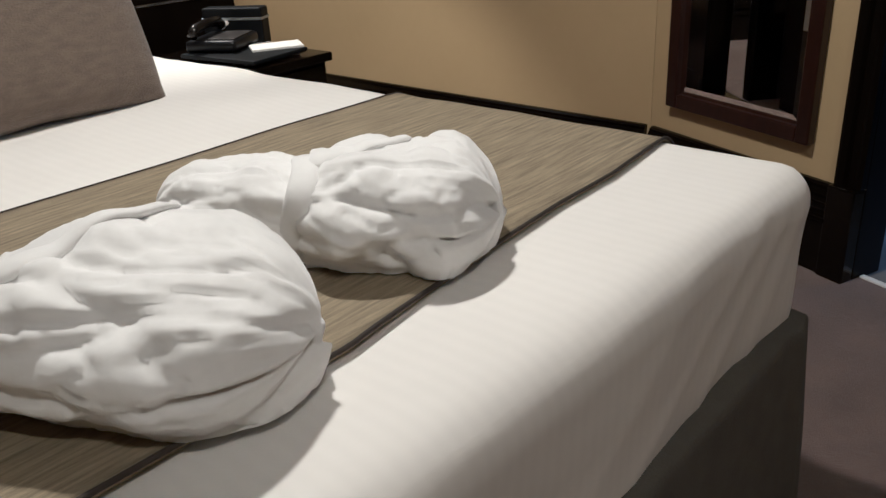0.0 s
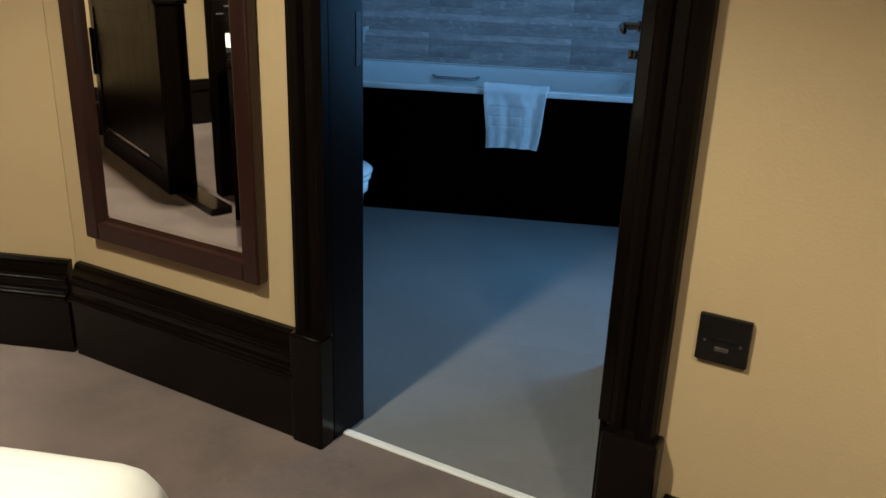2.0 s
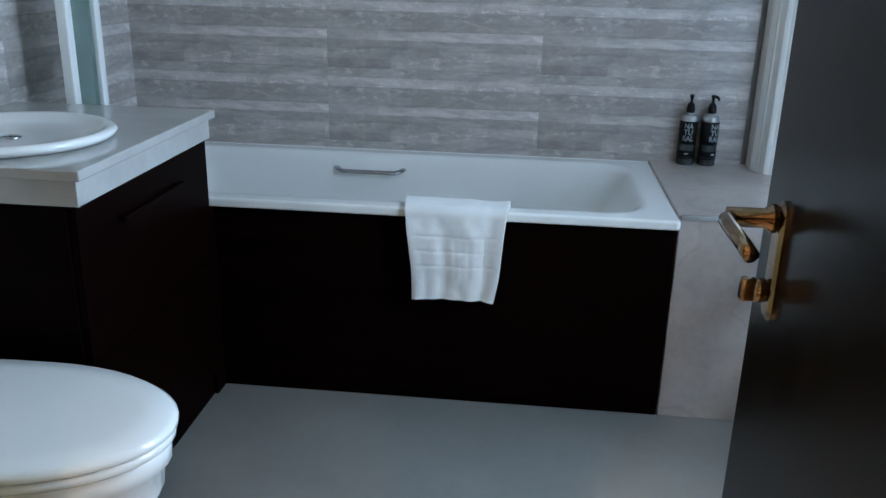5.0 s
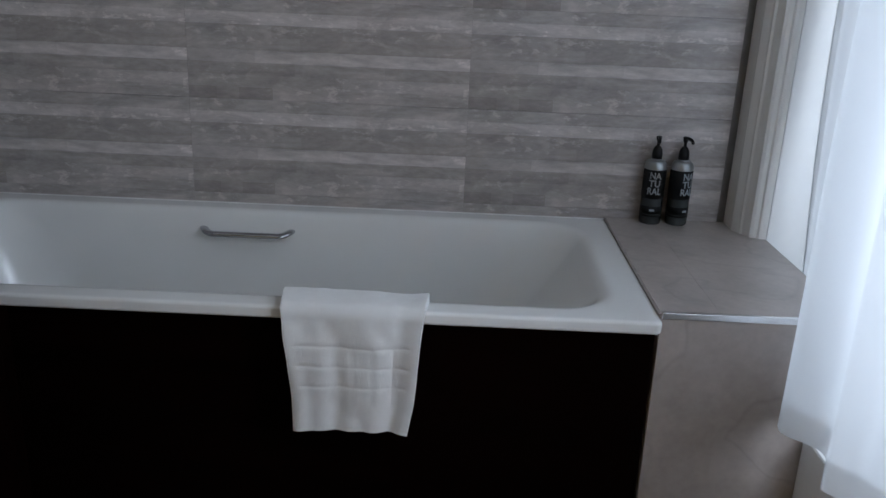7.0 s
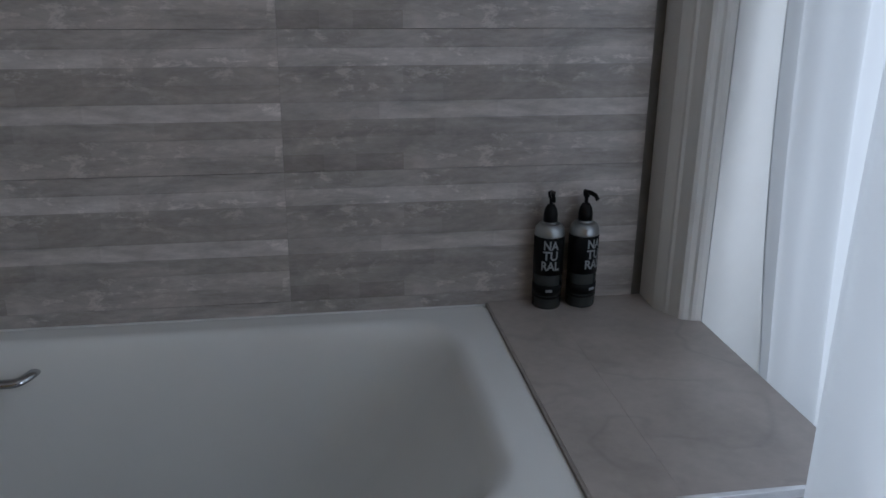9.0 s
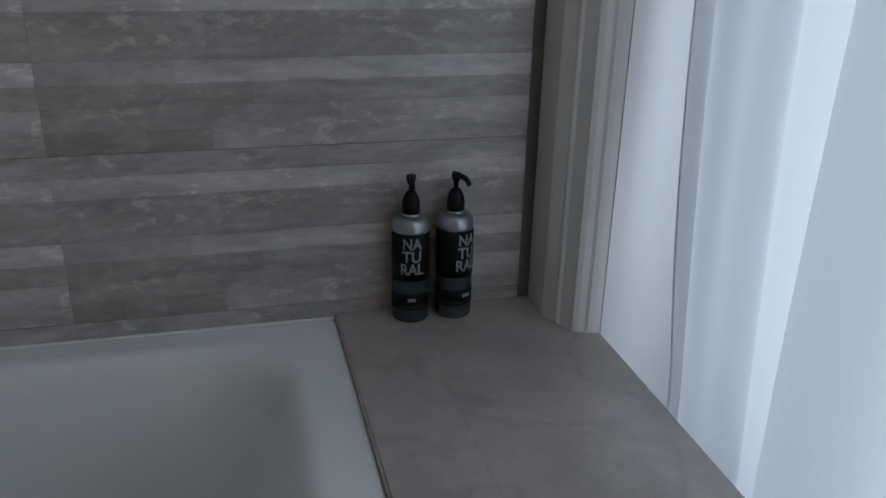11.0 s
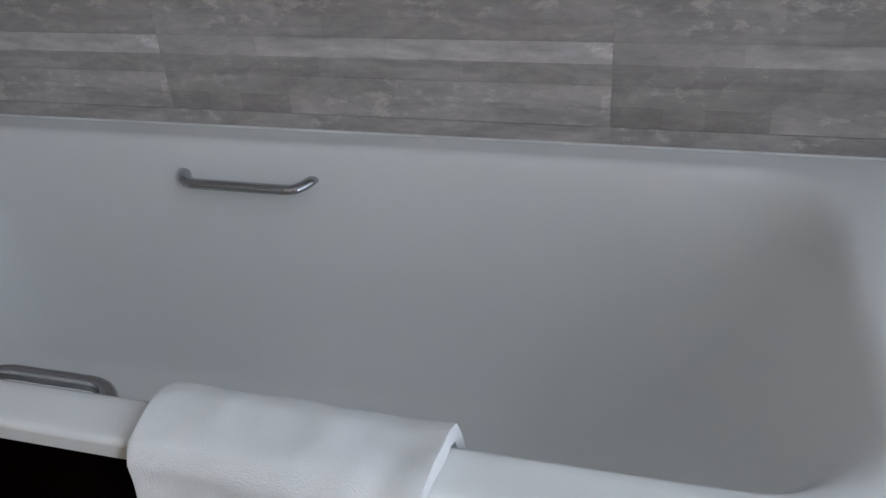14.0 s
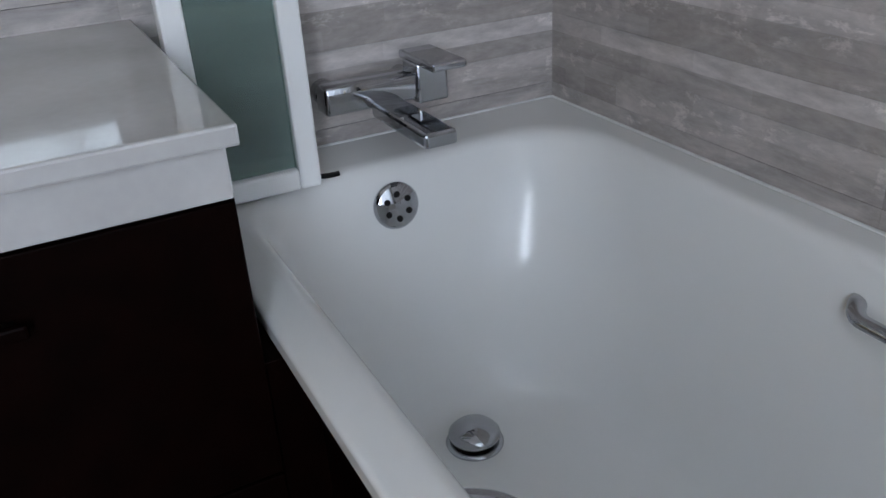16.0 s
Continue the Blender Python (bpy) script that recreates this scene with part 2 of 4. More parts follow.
def tile_tone(name, tone, warm):
    """Printed limestone strip: long soft blotches, crusty pale flecks with darker pits, faint cloudy drift from tile to tile."""
    m, n, l, bsdf = material(name)
    tc = n.new("ShaderNodeTexCoord")

    def noisy(scale, stretch, detail, rough, warp=0.0):
        mp = n.new("ShaderNodeMapping")
        mp.inputs["Scale"].default_value = stretch
        l.new(tc.outputs["Object"], mp.inputs["Vector"])
        t = n.new("ShaderNodeTexNoise")
        t.inputs["Scale"].default_value = scale
        t.inputs["Detail"].default_value = detail
        t.inputs["Roughness"].default_value = rough
        t.inputs["Distortion"].default_value = warp
        l.new(mp.outputs["Vector"], t.inputs["Vector"])
        return t.outputs["Fac"]

    def spanned(v, a, b, lo, hi):
        r = n.new("ShaderNodeMapRange")
        for k, x in (("From Min", a), ("From Max", b), ("To Min", lo), ("To Max", hi)):
            r.inputs[k].default_value = x
        l.new(v, r.inputs["Value"])
        return r.outputs["Result"]

    def times(a, b):
        t = n.new("ShaderNodeMath")
        t.operation = "MULTIPLY"
        l.new(a, t.inputs[0])
        l.new(b, t.inputs[1])
        return t.outputs[0]

    blotch = spanned(noisy(7, (1.0, 1, 4.0), 5, 0.62, 0.6), 0.30, 0.70, 0.72, 1.26)
    grain = spanned(noisy(60, (0.6, 1, 1.6), 4, 0.7), 0.3, 0.7, 0.88, 1.12)
    area = spanned(noisy(5, (0.9, 1, 3.0), 2, 0.5), 0.47, 0.57, 0.0, 1.0)
    fleck = spanned(noisy(30, (0.8, 1, 1.7), 5, 0.72, 0.25), 0.53, 0.62, 0.0, 0.42)
    info = n.new("ShaderNodeObjectInfo")
    each = spanned(info.outputs["Random"], 0, 1, 0.93, 1.07)
    add = n.new("ShaderNodeMath")
    add.operation = "ADD"
    l.new(times(times(blotch, grain), each), add.inputs[0])
    l.new(times(area, fleck), add.inputs[1])
    mix = n.new("ShaderNodeVectorMath")
    mix.operation = "SCALE"
    mix.inputs[0].default_value = (tone * (1.03 + warm), tone * 0.952, tone * (0.925 - warm))
    l.new(add.outputs[0], mix.inputs["Scale"])
    l.new(mix.outputs["Vector"], bsdf.inputs["Base Color"])
    l.new(spanned(blotch, 0.66, 1.30, 0.50, 0.36), bsdf.inputs["Roughness"])
    b = n.new("ShaderNodeBump")
    b.inputs["Strength"].default_value = 0.25
    b.inputs["Distance"].default_value = 0.002
    l.new(add.outputs[0], b.inputs["Height"])
    l.new(b.outputs["Normal"], bsdf.inputs["Normal"])
    return m


TONES = [tile_tone("stone_strip_" + k, v, w) for k, v, w in (("dark", 0.285, 0.035), ("brown", 0.335, 0.030), ("mid", 0.370, 0.022), ("light", 0.408, 0.014), ("pale", 0.510, 0.004), ("soft", 0.465, 0.008))]

# ---- mesh helpers ----


def finish(name, bm, mats, smooth=False):
    me = bpy.data.meshes.new(name)
    bm.normal_update()
    bm.to_mesh(me)
    bm.free()
    for m in mats if isinstance(mats, (list, tuple)) else [mats]:
        me.materials.append(m)
    if smooth:
        for p in me.polygons:
            p.use_smooth = True
    return me


def part(name, bm, mat, parent=None, label="", smooth=False, at=None):
    ob = new(name, finish(name, bm, mat, smooth))
    if parent:
        ob.parent = parent
    if at is not None:
        ob.matrix_basis = at
    if label:
        tagged(ob, label)
    return ob


def empty(name, at=None):
    ob = new(name)
    if at is not None:
        ob.matrix_basis = at
    return ob


def box(x0, x1, y0, y1, z0, z1, bevel=0.0, seg=2, bm=None):
    own = bmesh.new()
    bmesh.ops.create_cube(own, size=1)
    for v in own.verts:
        v.co = Vector((x0 + (v.co.x + 0.5) * (x1 - x0), y0 + (v.co.y + 0.5) * (y1 - y0), z0 + (v.co.z + 0.5) * (z1 - z0)))
    if bevel:
        bmesh.ops.bevel(own, geom=list(own.edges), offset=bevel, segments=seg, affect="EDGES", profile=0.5)
    return merge(bm, own)


def merge(bm, own):
    if bm is None:
        return own
    me = bpy.data.meshes.new("tmp")
    own.to_mesh(me)
    own.free()
    bm.from_mesh(me)
    bpy.data.meshes.remove(me)
    return bm


def cylinder(p, q, r, r2=None, seg=24, bm=None, cap=True):
    own = bmesh.new()
    p, q = Vector(p), Vector(q)
    bmesh.ops.create_cone(own, cap_ends=cap, segments=seg, radius1=r, radius2=r if r2 is None else r2, depth=(q - p).length)
    own.transform(Matrix.Translation((p + q) / 2) @ (q - p).to_track_quat("Z", "Y").to_matrix().to_4x4())
    return merge(bm, own)


def turned(profile, seg=32, bm=None):
    """A solid of revolution about z from (radius, height) pairs."""
    own = bmesh.new()
    rings = []
    for r, z in profile:
        rings.append([own.verts.new((r * math.cos(a), r * math.sin(a), z)) for a in (2 * math.pi * i / seg for i in range(seg))])
    for a, b in zip(rings, rings[1:]):
        for i in range(seg):
            own.faces.new((a[i], a[(i + 1) % seg], b[(i + 1) % seg], b[i]))
    own.faces.new(rings[0][::-1])
    own.faces.new(rings[-1])
    return merge(bm, own)


def extruded(profile, length, axis_frame, bm=None):
    """A moulding: a closed (depth, height) profile swept along local x for a length, laid by axis_frame."""
    own = bmesh.new()
    a = [own.verts.new((0, d, h)) for d, h in profile]
    b = [own.verts.new((length, d, h)) for d, h in profile]
    n = len(profile)
    for i in range(n):
        own.faces.new((a[i], a[(i + 1) % n], b[(i + 1) % n], b[i]))
    own.faces.new(a[::-1])
    own.faces.new(b)
    bmesh.ops.recalc_face_normals(own, faces=own.faces)
    own.transform(axis_frame)
    return merge(bm, own)


def tube(points, r, seg=14, bm=None, flat=1.0):
    """A round bar along a bent line."""
    own = bmesh.new()
    pts = [Vector(p) for p in points]
    rings = []
    up = None
    for i, p in enumerate(pts):
        d = (pts[min(i + 1, len(pts) - 1)] - pts[max(i - 1, 0)]).normalized()
        ref = Vector((0, 0, 1)) if abs(d.z) < 0.9 else Vector((0, 1, 0))
        if up is None:
            up = (ref - d * ref.dot(d)).normalized()
        up = (up - d * up.dot(d)).normalized()
        side = d.cross(up)
        rings.append([own.verts.new(p + (side * math.cos(a) * r + up * math.sin(a) * r * flat)) for a in (2 * math.pi * k / seg for k in range(seg))])
    for a, b in zip(rings, rings[1:]):
        for i in range(seg):
            own.faces.new((a[i], a[(i + 1) % seg], b[(i + 1) % seg], b[i]))
    own.faces.new(rings[0][::-1])
    own.faces.new(rings[-1])
    bmesh.ops.recalc_face_normals(own, faces=own.faces)
    return merge(bm, own)


def rounded_rect(x0, x1, y0, y1, r, n=12):
    pts = []
    for cx, cy, a0 in ((x1 - r, y1 - r, 0), (x0 + r, y1 - r, 90), (x0 + r, y0 + r, 180), (x1 - r, y0 + r, 270)):
        for k in range(n + 1):
            a = radians(a0 + 90 * k / n)
            pts.append((cx + r * math.cos(a), cy + r * math.sin(a)))
    return pts


def lofted(rings, cap_first=False, cap_last=True, bm=None):
    own = bmesh.new()
    vs = [[own.verts.new(p) for p in ring] for ring in rings]
    n = len(vs[0])
    for a, b in zip(vs, vs[1:]):
        for i in range(n):
            own.faces.new((a[i], a[(i + 1) % n], b[(i + 1) % n], b[i]))
    if cap_first:
        own.faces.new(vs[0][::-1])
    if cap_last:
        own.faces.new(vs[-1])
    bmesh.ops.recalc_face_normals(own, faces=own.faces)
    return merge(bm, own)


def structure(name, bm, mat, label, category, at=None, smooth=False):
    ob = part(name, bm, mat, None, "", smooth, at)
    return tagged(ob, label, category, "", "structure")


# ---- the large structure ----
# frame of the oblique wall between bedroom and bathroom: x along it, y into the bathroom
OBLIQUE = pose(-0.015, -2.735, 0, 0, 0, -20.5)
CEIL = 2.55
DOOR_L, DOOR_R, DOOR_H = -0.842, -0.186, 2.04

own = bmesh.new()
pts = [(-4.3, -7.2), (1.9, -7.2), tuple((OBLIQUE @ Vector((2.0, 0.035, 0)))[:2]), tuple((OBLIQUE @ Vector((-1.72, 0.035, 0)))[:2]), (-4.3, -2.10)]
lo = [own.verts.new((x, y, -0.05)) for x, y in pts]
hi = [own.verts.new((x, y, 0.004)) for x, y in pts]
for i in range(5):
    own.faces.new((lo[i], lo[(i + 1) % 5], hi[(i + 1) % 5], hi[i]))
own.faces.new(lo[::-1])
own.faces.new(hi)
structure("floor", own, CARPET, "mauve-brown cut-pile carpet with faint tread marks", "carpet")
structure("ceiling", box(-4.3, 1.9, -7.2, 0.2, CEIL, CEIL + 0.1), CEILING, "plain white painted ceiling", "ceiling")

bm = box(-1.72, DOOR_L, 0, 0.12, 0, CEIL)
box(DOOR_R, 1.9, 0, 0.12, 0, CEIL, bm=bm)
box(DOOR_L, DOOR_R, 0, 0.12, DOOR_H, CEIL, bm=bm)
structure("wall_door", bm, CREAM, "cream painted wall with a doorway", "wall", OBLIQUE)
structure("wall_bedside", box(-4.3, -1.627, -2.133, -2.0, 0, CEIL), CREAM, "cream painted bedroom wall", "wall")
structure("wall_head", box(-4.4, -4.3, -7.2, -2.0, 0, CEIL), CREAM, "cream painted wall behind the bed head", "wall")
structure("wall_rear", box(-4.3, 1.9, -7.3, -7.2, 0, CEIL), CREAM, "cream painted rear wall", "wall")
structure("wall_side", box(1.78, 1.9, -7.2, -3.2, 0, CEIL), CREAM, "cream painted side wall", "wall")

def bead(depth, z, r):
    """Points of a half-round moulding, from its foot up."""
    return [(depth - r * math.cos(radians(a)), z + r * math.sin(radians(a))) for a in (-90, -60, -30, 0, 30, 60, 90)]


SKIRT = [(0, 0), (-0.042, 0), (-0.042, 0.160)] + bead(-0.042, 0.173, 0.011) + [(-0.037, 0.188), (-0.033, 0.196), (-0.032, 0.206)] + bead(-0.034, 0.217, 0.009) + [
    (-0.034, 0.230), (-0.031, 0.240), (-0.025, 0.251), (-0.022, 0.256), (-0.020, 0.264), (-0.012, 0.271), (0, 0.272)]
LOW_SKIRT = [(0, 0), (-0.036, 0), (-0.036, 0.105), (-0.044, 0.112), (-0.044, 0.124), (-0.030, 0.132), (-0.024, 0.150), (-0.012, 0.162), (0, 0.164)]
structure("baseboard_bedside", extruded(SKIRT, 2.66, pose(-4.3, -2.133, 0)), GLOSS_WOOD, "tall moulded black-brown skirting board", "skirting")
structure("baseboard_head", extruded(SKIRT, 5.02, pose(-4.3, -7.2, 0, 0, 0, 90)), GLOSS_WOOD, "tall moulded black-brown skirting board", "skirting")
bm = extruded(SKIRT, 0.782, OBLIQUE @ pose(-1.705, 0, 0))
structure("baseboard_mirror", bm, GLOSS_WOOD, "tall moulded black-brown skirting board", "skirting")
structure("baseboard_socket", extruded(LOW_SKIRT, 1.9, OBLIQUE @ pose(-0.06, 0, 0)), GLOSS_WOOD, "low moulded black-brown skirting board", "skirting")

# door casing
ARCH = [(0, 0), (0, -0.022), (0.012, -0.030), (0.024, -0.026), (0.030, -0.018), (0.052, -0.020), (0.060, -0.034), (0.074, -0.042), (0.086, -0.040), (0.092, -0.028), (0.092, 0)]
casing = empty("door_frame", OBLIQUE)
tagged(casing, "black-brown moulded door casing with plinth blocks", "door frame", "", "structure")


def upright(name, s0, flip, z0, z1):
    own = bmesh.new()
    pts = [(s0 + (-d * 0.87 if flip else d * 0.97), m) for d, m in ARCH]
    a = [own.verts.new((x, y, z0)) for x, y in pts]
    b = [own.verts.new((x, y, z1)) for x, y in pts]
    k = len(pts)
    for i in range(k):
        own.faces.new((a[i], a[(i + 1) % k], b[(i + 1) % k], b[i]))
    own.faces.new(a[::-1])
    own.faces.new(b)
    bmesh.ops.recalc_face_normals(own, faces=own.faces)
    return part(name, own, DARK_WOOD, casing)


upright("architrave", DOOR_L + 0.002, True, 0.285, DOOR_H + 0.09)
upright("architrave", DOOR_R + 0.010, False, 0.285, DOOR_H + 0.09)
part("head_architrave", box(DOOR_L, DOOR_R, -0.035, 0, DOOR_H, DOOR_H + 0.09, 0.004), DARK_WOOD, casing)
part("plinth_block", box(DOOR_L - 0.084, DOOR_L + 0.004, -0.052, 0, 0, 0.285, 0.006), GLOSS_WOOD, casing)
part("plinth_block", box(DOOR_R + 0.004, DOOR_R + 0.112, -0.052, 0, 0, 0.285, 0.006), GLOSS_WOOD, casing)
part("jamb", box(DOOR_L - 0.004, DOOR_L + 0.002, 0.001, 0.122, 0, DOOR_H, 0.002), DARK_WOOD, casing)
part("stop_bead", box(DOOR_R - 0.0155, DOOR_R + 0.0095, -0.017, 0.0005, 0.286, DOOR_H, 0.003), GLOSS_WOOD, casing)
part("jamb", box(DOOR_R - 0.016, DOOR_R + 0.004, 0.001, 0.122, 0, DOOR_H, 0.002), DARK_WOOD, casing)
part("strike_plate", box(DOOR_L + 0.0015, DOOR_L + 0.0035, 0.094, 0.112, 0.875, 0.985, 0.0005), WORN_METAL, casing, "worn metal strike plate")

threshold = structure("threshold_strip", box(DOOR_L + 0.003, DOOR_R - 0.017, 0.032, 0.052, 0.0, 0.010, 0.003), WHITE_PAINT,
                      "pale metal threshold strip between carpet and tiles", "threshold", OBLIQUE)

# door leaf, open against the window side of the bathroom
HINGE = OBLIQUE @ Vector((DOOR_R + 0.003, 0.124, 0))
door = empty("door_1", pose(HINGE.x, HINGE.y, 0, 0, 0, 91.5))
tagged(door, "dark veneered flush door, standing open into the bathroom", "door", "", "structure")
part("leaf", box(0.0, 0.655, -0.040, 0.0, 0.008, 2.02, 0.003), DOOR_WOOD, door)
plate_bm = lofted([[(0.598 + x, d, 0.908 + z) for x, z in rounded_rect(-w, w, -h_, h_, w * 0.98, 8)] for w, h_, d in ((0.013, 0.056, 0.0), (0.013, 0.056, 0.003), (0.0095, 0.052, 0.006))], True)
part("backplate", plate_bm, BRASS, door, "long rounded bronze backplate")
lever = turned([(0.001, 0.008), (0.013, 0.008), (0.013, 0.014), (0.009, 0.017), (0.009, 0.050), (0.0, 0.051)], 20)
lever.transform(pose(0.598, 0.0, 0.948, -90, 0, 0))
tube([(0.598, 0.046, 0.948), (0.585, 0.054, 0.949), (0.56, 0.056, 0.950), (0.52, 0.055, 0.948), (0.505, 0.052, 0.943)], 0.0066, bm=lever)
part("door_handle", lever, BRASS, door, "bronze lever handle", True)
key = turned([(0.001, 0.008), (0.011, 0.008), (0.011, 0.018), (0.0, 0.019)], 20)
key.transform(pose(0.598, 0.0, 0.880, -90, 0, 0))
box(0.592, 0.604, 0.016, 0.030, 0.870, 0.892, 0.003, bm=key)
part("thumb_turn", key, BRASS, door, "bronze thumb turn", True)
for z in (0.25, 1.05, 1.80):
    part("hinge", cylinder((-0.002, -0.034, z - 0.045), (-0.002, -0.034, z + 0.045), 0.005, seg=12), SOCKET, door)

# bathroom shell
structure("wall_bath", box(-1.85, 0.62, 0.012, 0.16, 0, CEIL), GROUT, "bathroom end wall behind the bath, faced with strip tiles", "wall")
structure("wall_vanity", box(-1.85, -1.712, -2.0, 0.012, 0, CEIL), GROUT, "bathroom side wall faced with strip tiles", "wall")
WIN_Y0, WIN_Y1, WIN_Z0, WIN_Z1 = -1.62, -0.139, 0.36, 2.35
bm = box(0.362, 0.62, WIN_Y1, 0.012, 0, CEIL)
box(0.362, 0.62, -3.05, WIN_Y0, 0, CEIL, bm=bm)
box(0.362, 0.62, WIN_Y0, WIN_Y1, 0, WIN_Z0, bm=bm)
box(0.362, 0.62, WIN_Y0, WIN_Y1, WIN_Z1, CEIL, bm=bm)
structure("wall_window", bm, WHITE_PAINT, "white painted window wall with a deep opening", "wall")

LEDGE_Z, LEDGE_Y = 0.565, -0.628
structure("sill_skirting", box(0.300, 0.362, -2.75, LEDGE_Y - 0.006, 0, 0.335, 0.006), WHITE_PAINT, "white painted boxed skirting under the window", "skirting")

# window behind the curtain
window = empty("window_1", pose(0.60, (WIN_Y0 + WIN_Y1) / 2, WIN_Z0))
tagged(window, "white sash window behind a net curtain", "window", "", "structure")
WW, WH = (WIN_Y1 - WIN_Y0) / 2, WIN_Z1 - WIN_Z0
for a, b in ((-WW, -WW + 0.06), (WW - 0.06, WW), (-0.03, 0.03)):
    part("window_frame", box(-0.02, 0.03, a, b, 0.05, WH - 0.05, 0.006), WHITE_PAINT, window)
for a, b in ((0, 0.05), (WH - 0.05, WH)):
    part("window_rail", box(-0.02, 0.03, -WW, WW, a, b, 0.006), WHITE_PAINT, window)
for a, b in ((-WW + 0.06, -0.03), (0.03, WW - 0.06)):
    pane = part("pane", box(0.002, 0.006, a, b, 0.05, WH - 0.05), GLASS, window)
    pane.visible_shadow = False

# ---- bath, ledge and what stands there ----
RIM = 0.559
bath = empty("bathtub", pose(0, 0, 0))
tagged(bath, "white enamelled built-in bath with chrome grips and dark wood panel", "bathtub")


def ring(x0, x1, y0, y1, r, z):
    """One level of the tub; the tap end is rounder than the sloping end."""
    wide = r + 0.085 * max(0.0, min(1.0, (RIM + 0.02 - z) / 0.16)) if r > 0.08 else r
    pts = []
    for cx, cy, a0, q in ((x1 - r, y1 - r, 0, r), (x0 + wide, y1 - wide, 90, wide), (x0 + wide, y0 + wide, 180, wide), (x1 - r, y0 + r, 270, r)):
        for k in range(15):
            a = radians(a0 + 90 * k / 14)
            pts.append((cx + q * math.cos(a), cy + q * math.sin(a), z))
    return pts


FRONT = -0.662
LIP = 0.023
rings = [ring(-1.698, -0.002, FRONT + 0.012, -0.004, 0.012, RIM - LIP - 0.002), ring(-1.698, -0.002, FRONT + 0.003, -0.004, 0.012, RIM - LIP - 0.001),
         ring(-1.698, 0.0, FRONT, -0.003, 0.013, RIM - LIP + 0.003), ring(-1.698, 0.0, FRONT, -0.003, 0.014, RIM - 0.012), ring(-1.698, 0.0, FRONT, -0.003, 0.014, RIM - 0.006),
         ring(-1.697, -0.001, FRONT + 0.001, -0.004, 0.014, RIM - 0.003), ring(-1.696, -0.003, FRONT + 0.003, -0.005, 0.014, RIM - 0.001),
         ring(-1.694, -0.005, FRONT + 0.006, -0.007, 0.015, RIM), ring(-1.690, -0.010, FRONT + 0.012, -0.010, 0.018, RIM), ring(-1.672, -0.028, FRONT + 0.024, -0.020, 0.03, RIM), ring(-1.600, -0.058, -0.621, -0.042, 0.110, RIM),
         ring(-1.585, -0.068, -0.613, -0.050, 0.115, RIM), ring(-1.577, -0.079, -0.606, -0.058, 0.115, RIM - 0.004),
         ring(-1.5685, -0.091, -0.599, -0.064, 0.115, RIM - 0.014), ring(-1.562, -0.107, -0.592, -0.071, 0.115, RIM - 0.035),
         ring(-1.5485, -0.148, -0.578, -0.083, 0.120, RIM - 0.09), ring(-1.526, -0.218, -0.560, -0.096, 0.125, RIM - 0.18),
         ring(-1.5035, -0.300, -0.541, -0.112, 0.130, RIM - 0.27), ring(-1.486, -0.365, -0.518, -0.130, 0.105, RIM - 0.330),
         ring(-1.455, -0.430, -0.495, -0.153, 0.082, RIM - 0.372), ring(-1.425, -0.490, -0.465, -0.183, 0.079, RIM - 0.389),
         ring(-1.380, -0.560, -0.420, -0.228, 0.075, RIM - 0.394)]
tub = part("tub", lofted(rings), ENAMEL, bath, "white enamel tub", True)
for p in tub.data.polygons:
    if abs(p.normal.z) < 0.2 and p.center.z > RIM - 0.04 and p.center.y < FRONT + 0.004:
        p.use_smooth = False
part("front_panel", box(-1.215, -0.004, -0.630, -0.612, 0.0, RIM - LIP - 0.001, 0.002), PANEL_WOOD, bath, "very dark wenge wood bath panel")
part("side_sealant", box(-0.003, 0.0035, -0.627, -0.004, RIM - 0.006, RIM + 0.0046, 0.0012), LEDGE_GROUT, bath)
part("end_filler", box(-1.30, -1.206, -0.690, -0.612, 0.0, RIM - LIP - 0.004, 0.001), PANEL_WOOD, bath)
part("sealant", tube([(-1.695, -0.004, RIM - 0.001), (-0.85, -0.004, RIM - 0.0005), (-0.004, -0.004, RIM - 0.001)], 0.0035, 8), SEALANT, bath)
part("end_sealant", tube([(-1.696, -0.006, RIM - 0.001), (-1.696, -0.35, RIM - 0.0005), (-1.696, -0.66, RIM - 0.001)], 0.0035, 8), SEALANT, bath)


def grip(x0, x1, wall, out, lift, r=0.0105, ease=0.16, flat=0.62):
    """A chrome bath grip: a flattened bar that leaves its two feet in a bow."""
    w, o = Vector(wall), Vector(out)
    pts = []
    for k in range(37):
        f = k / 36
        e = min(1.0, min(f, 1 - f) / ease)
        bow = 1 - (1 - e) ** 2.4
        pts.append(Vector((x0 + (x1 - x0) * f, 0, 0)) + w + o * bow + Vector((0, 0, lift * bow)))
    return tube(pts, r, 16, None, flat)


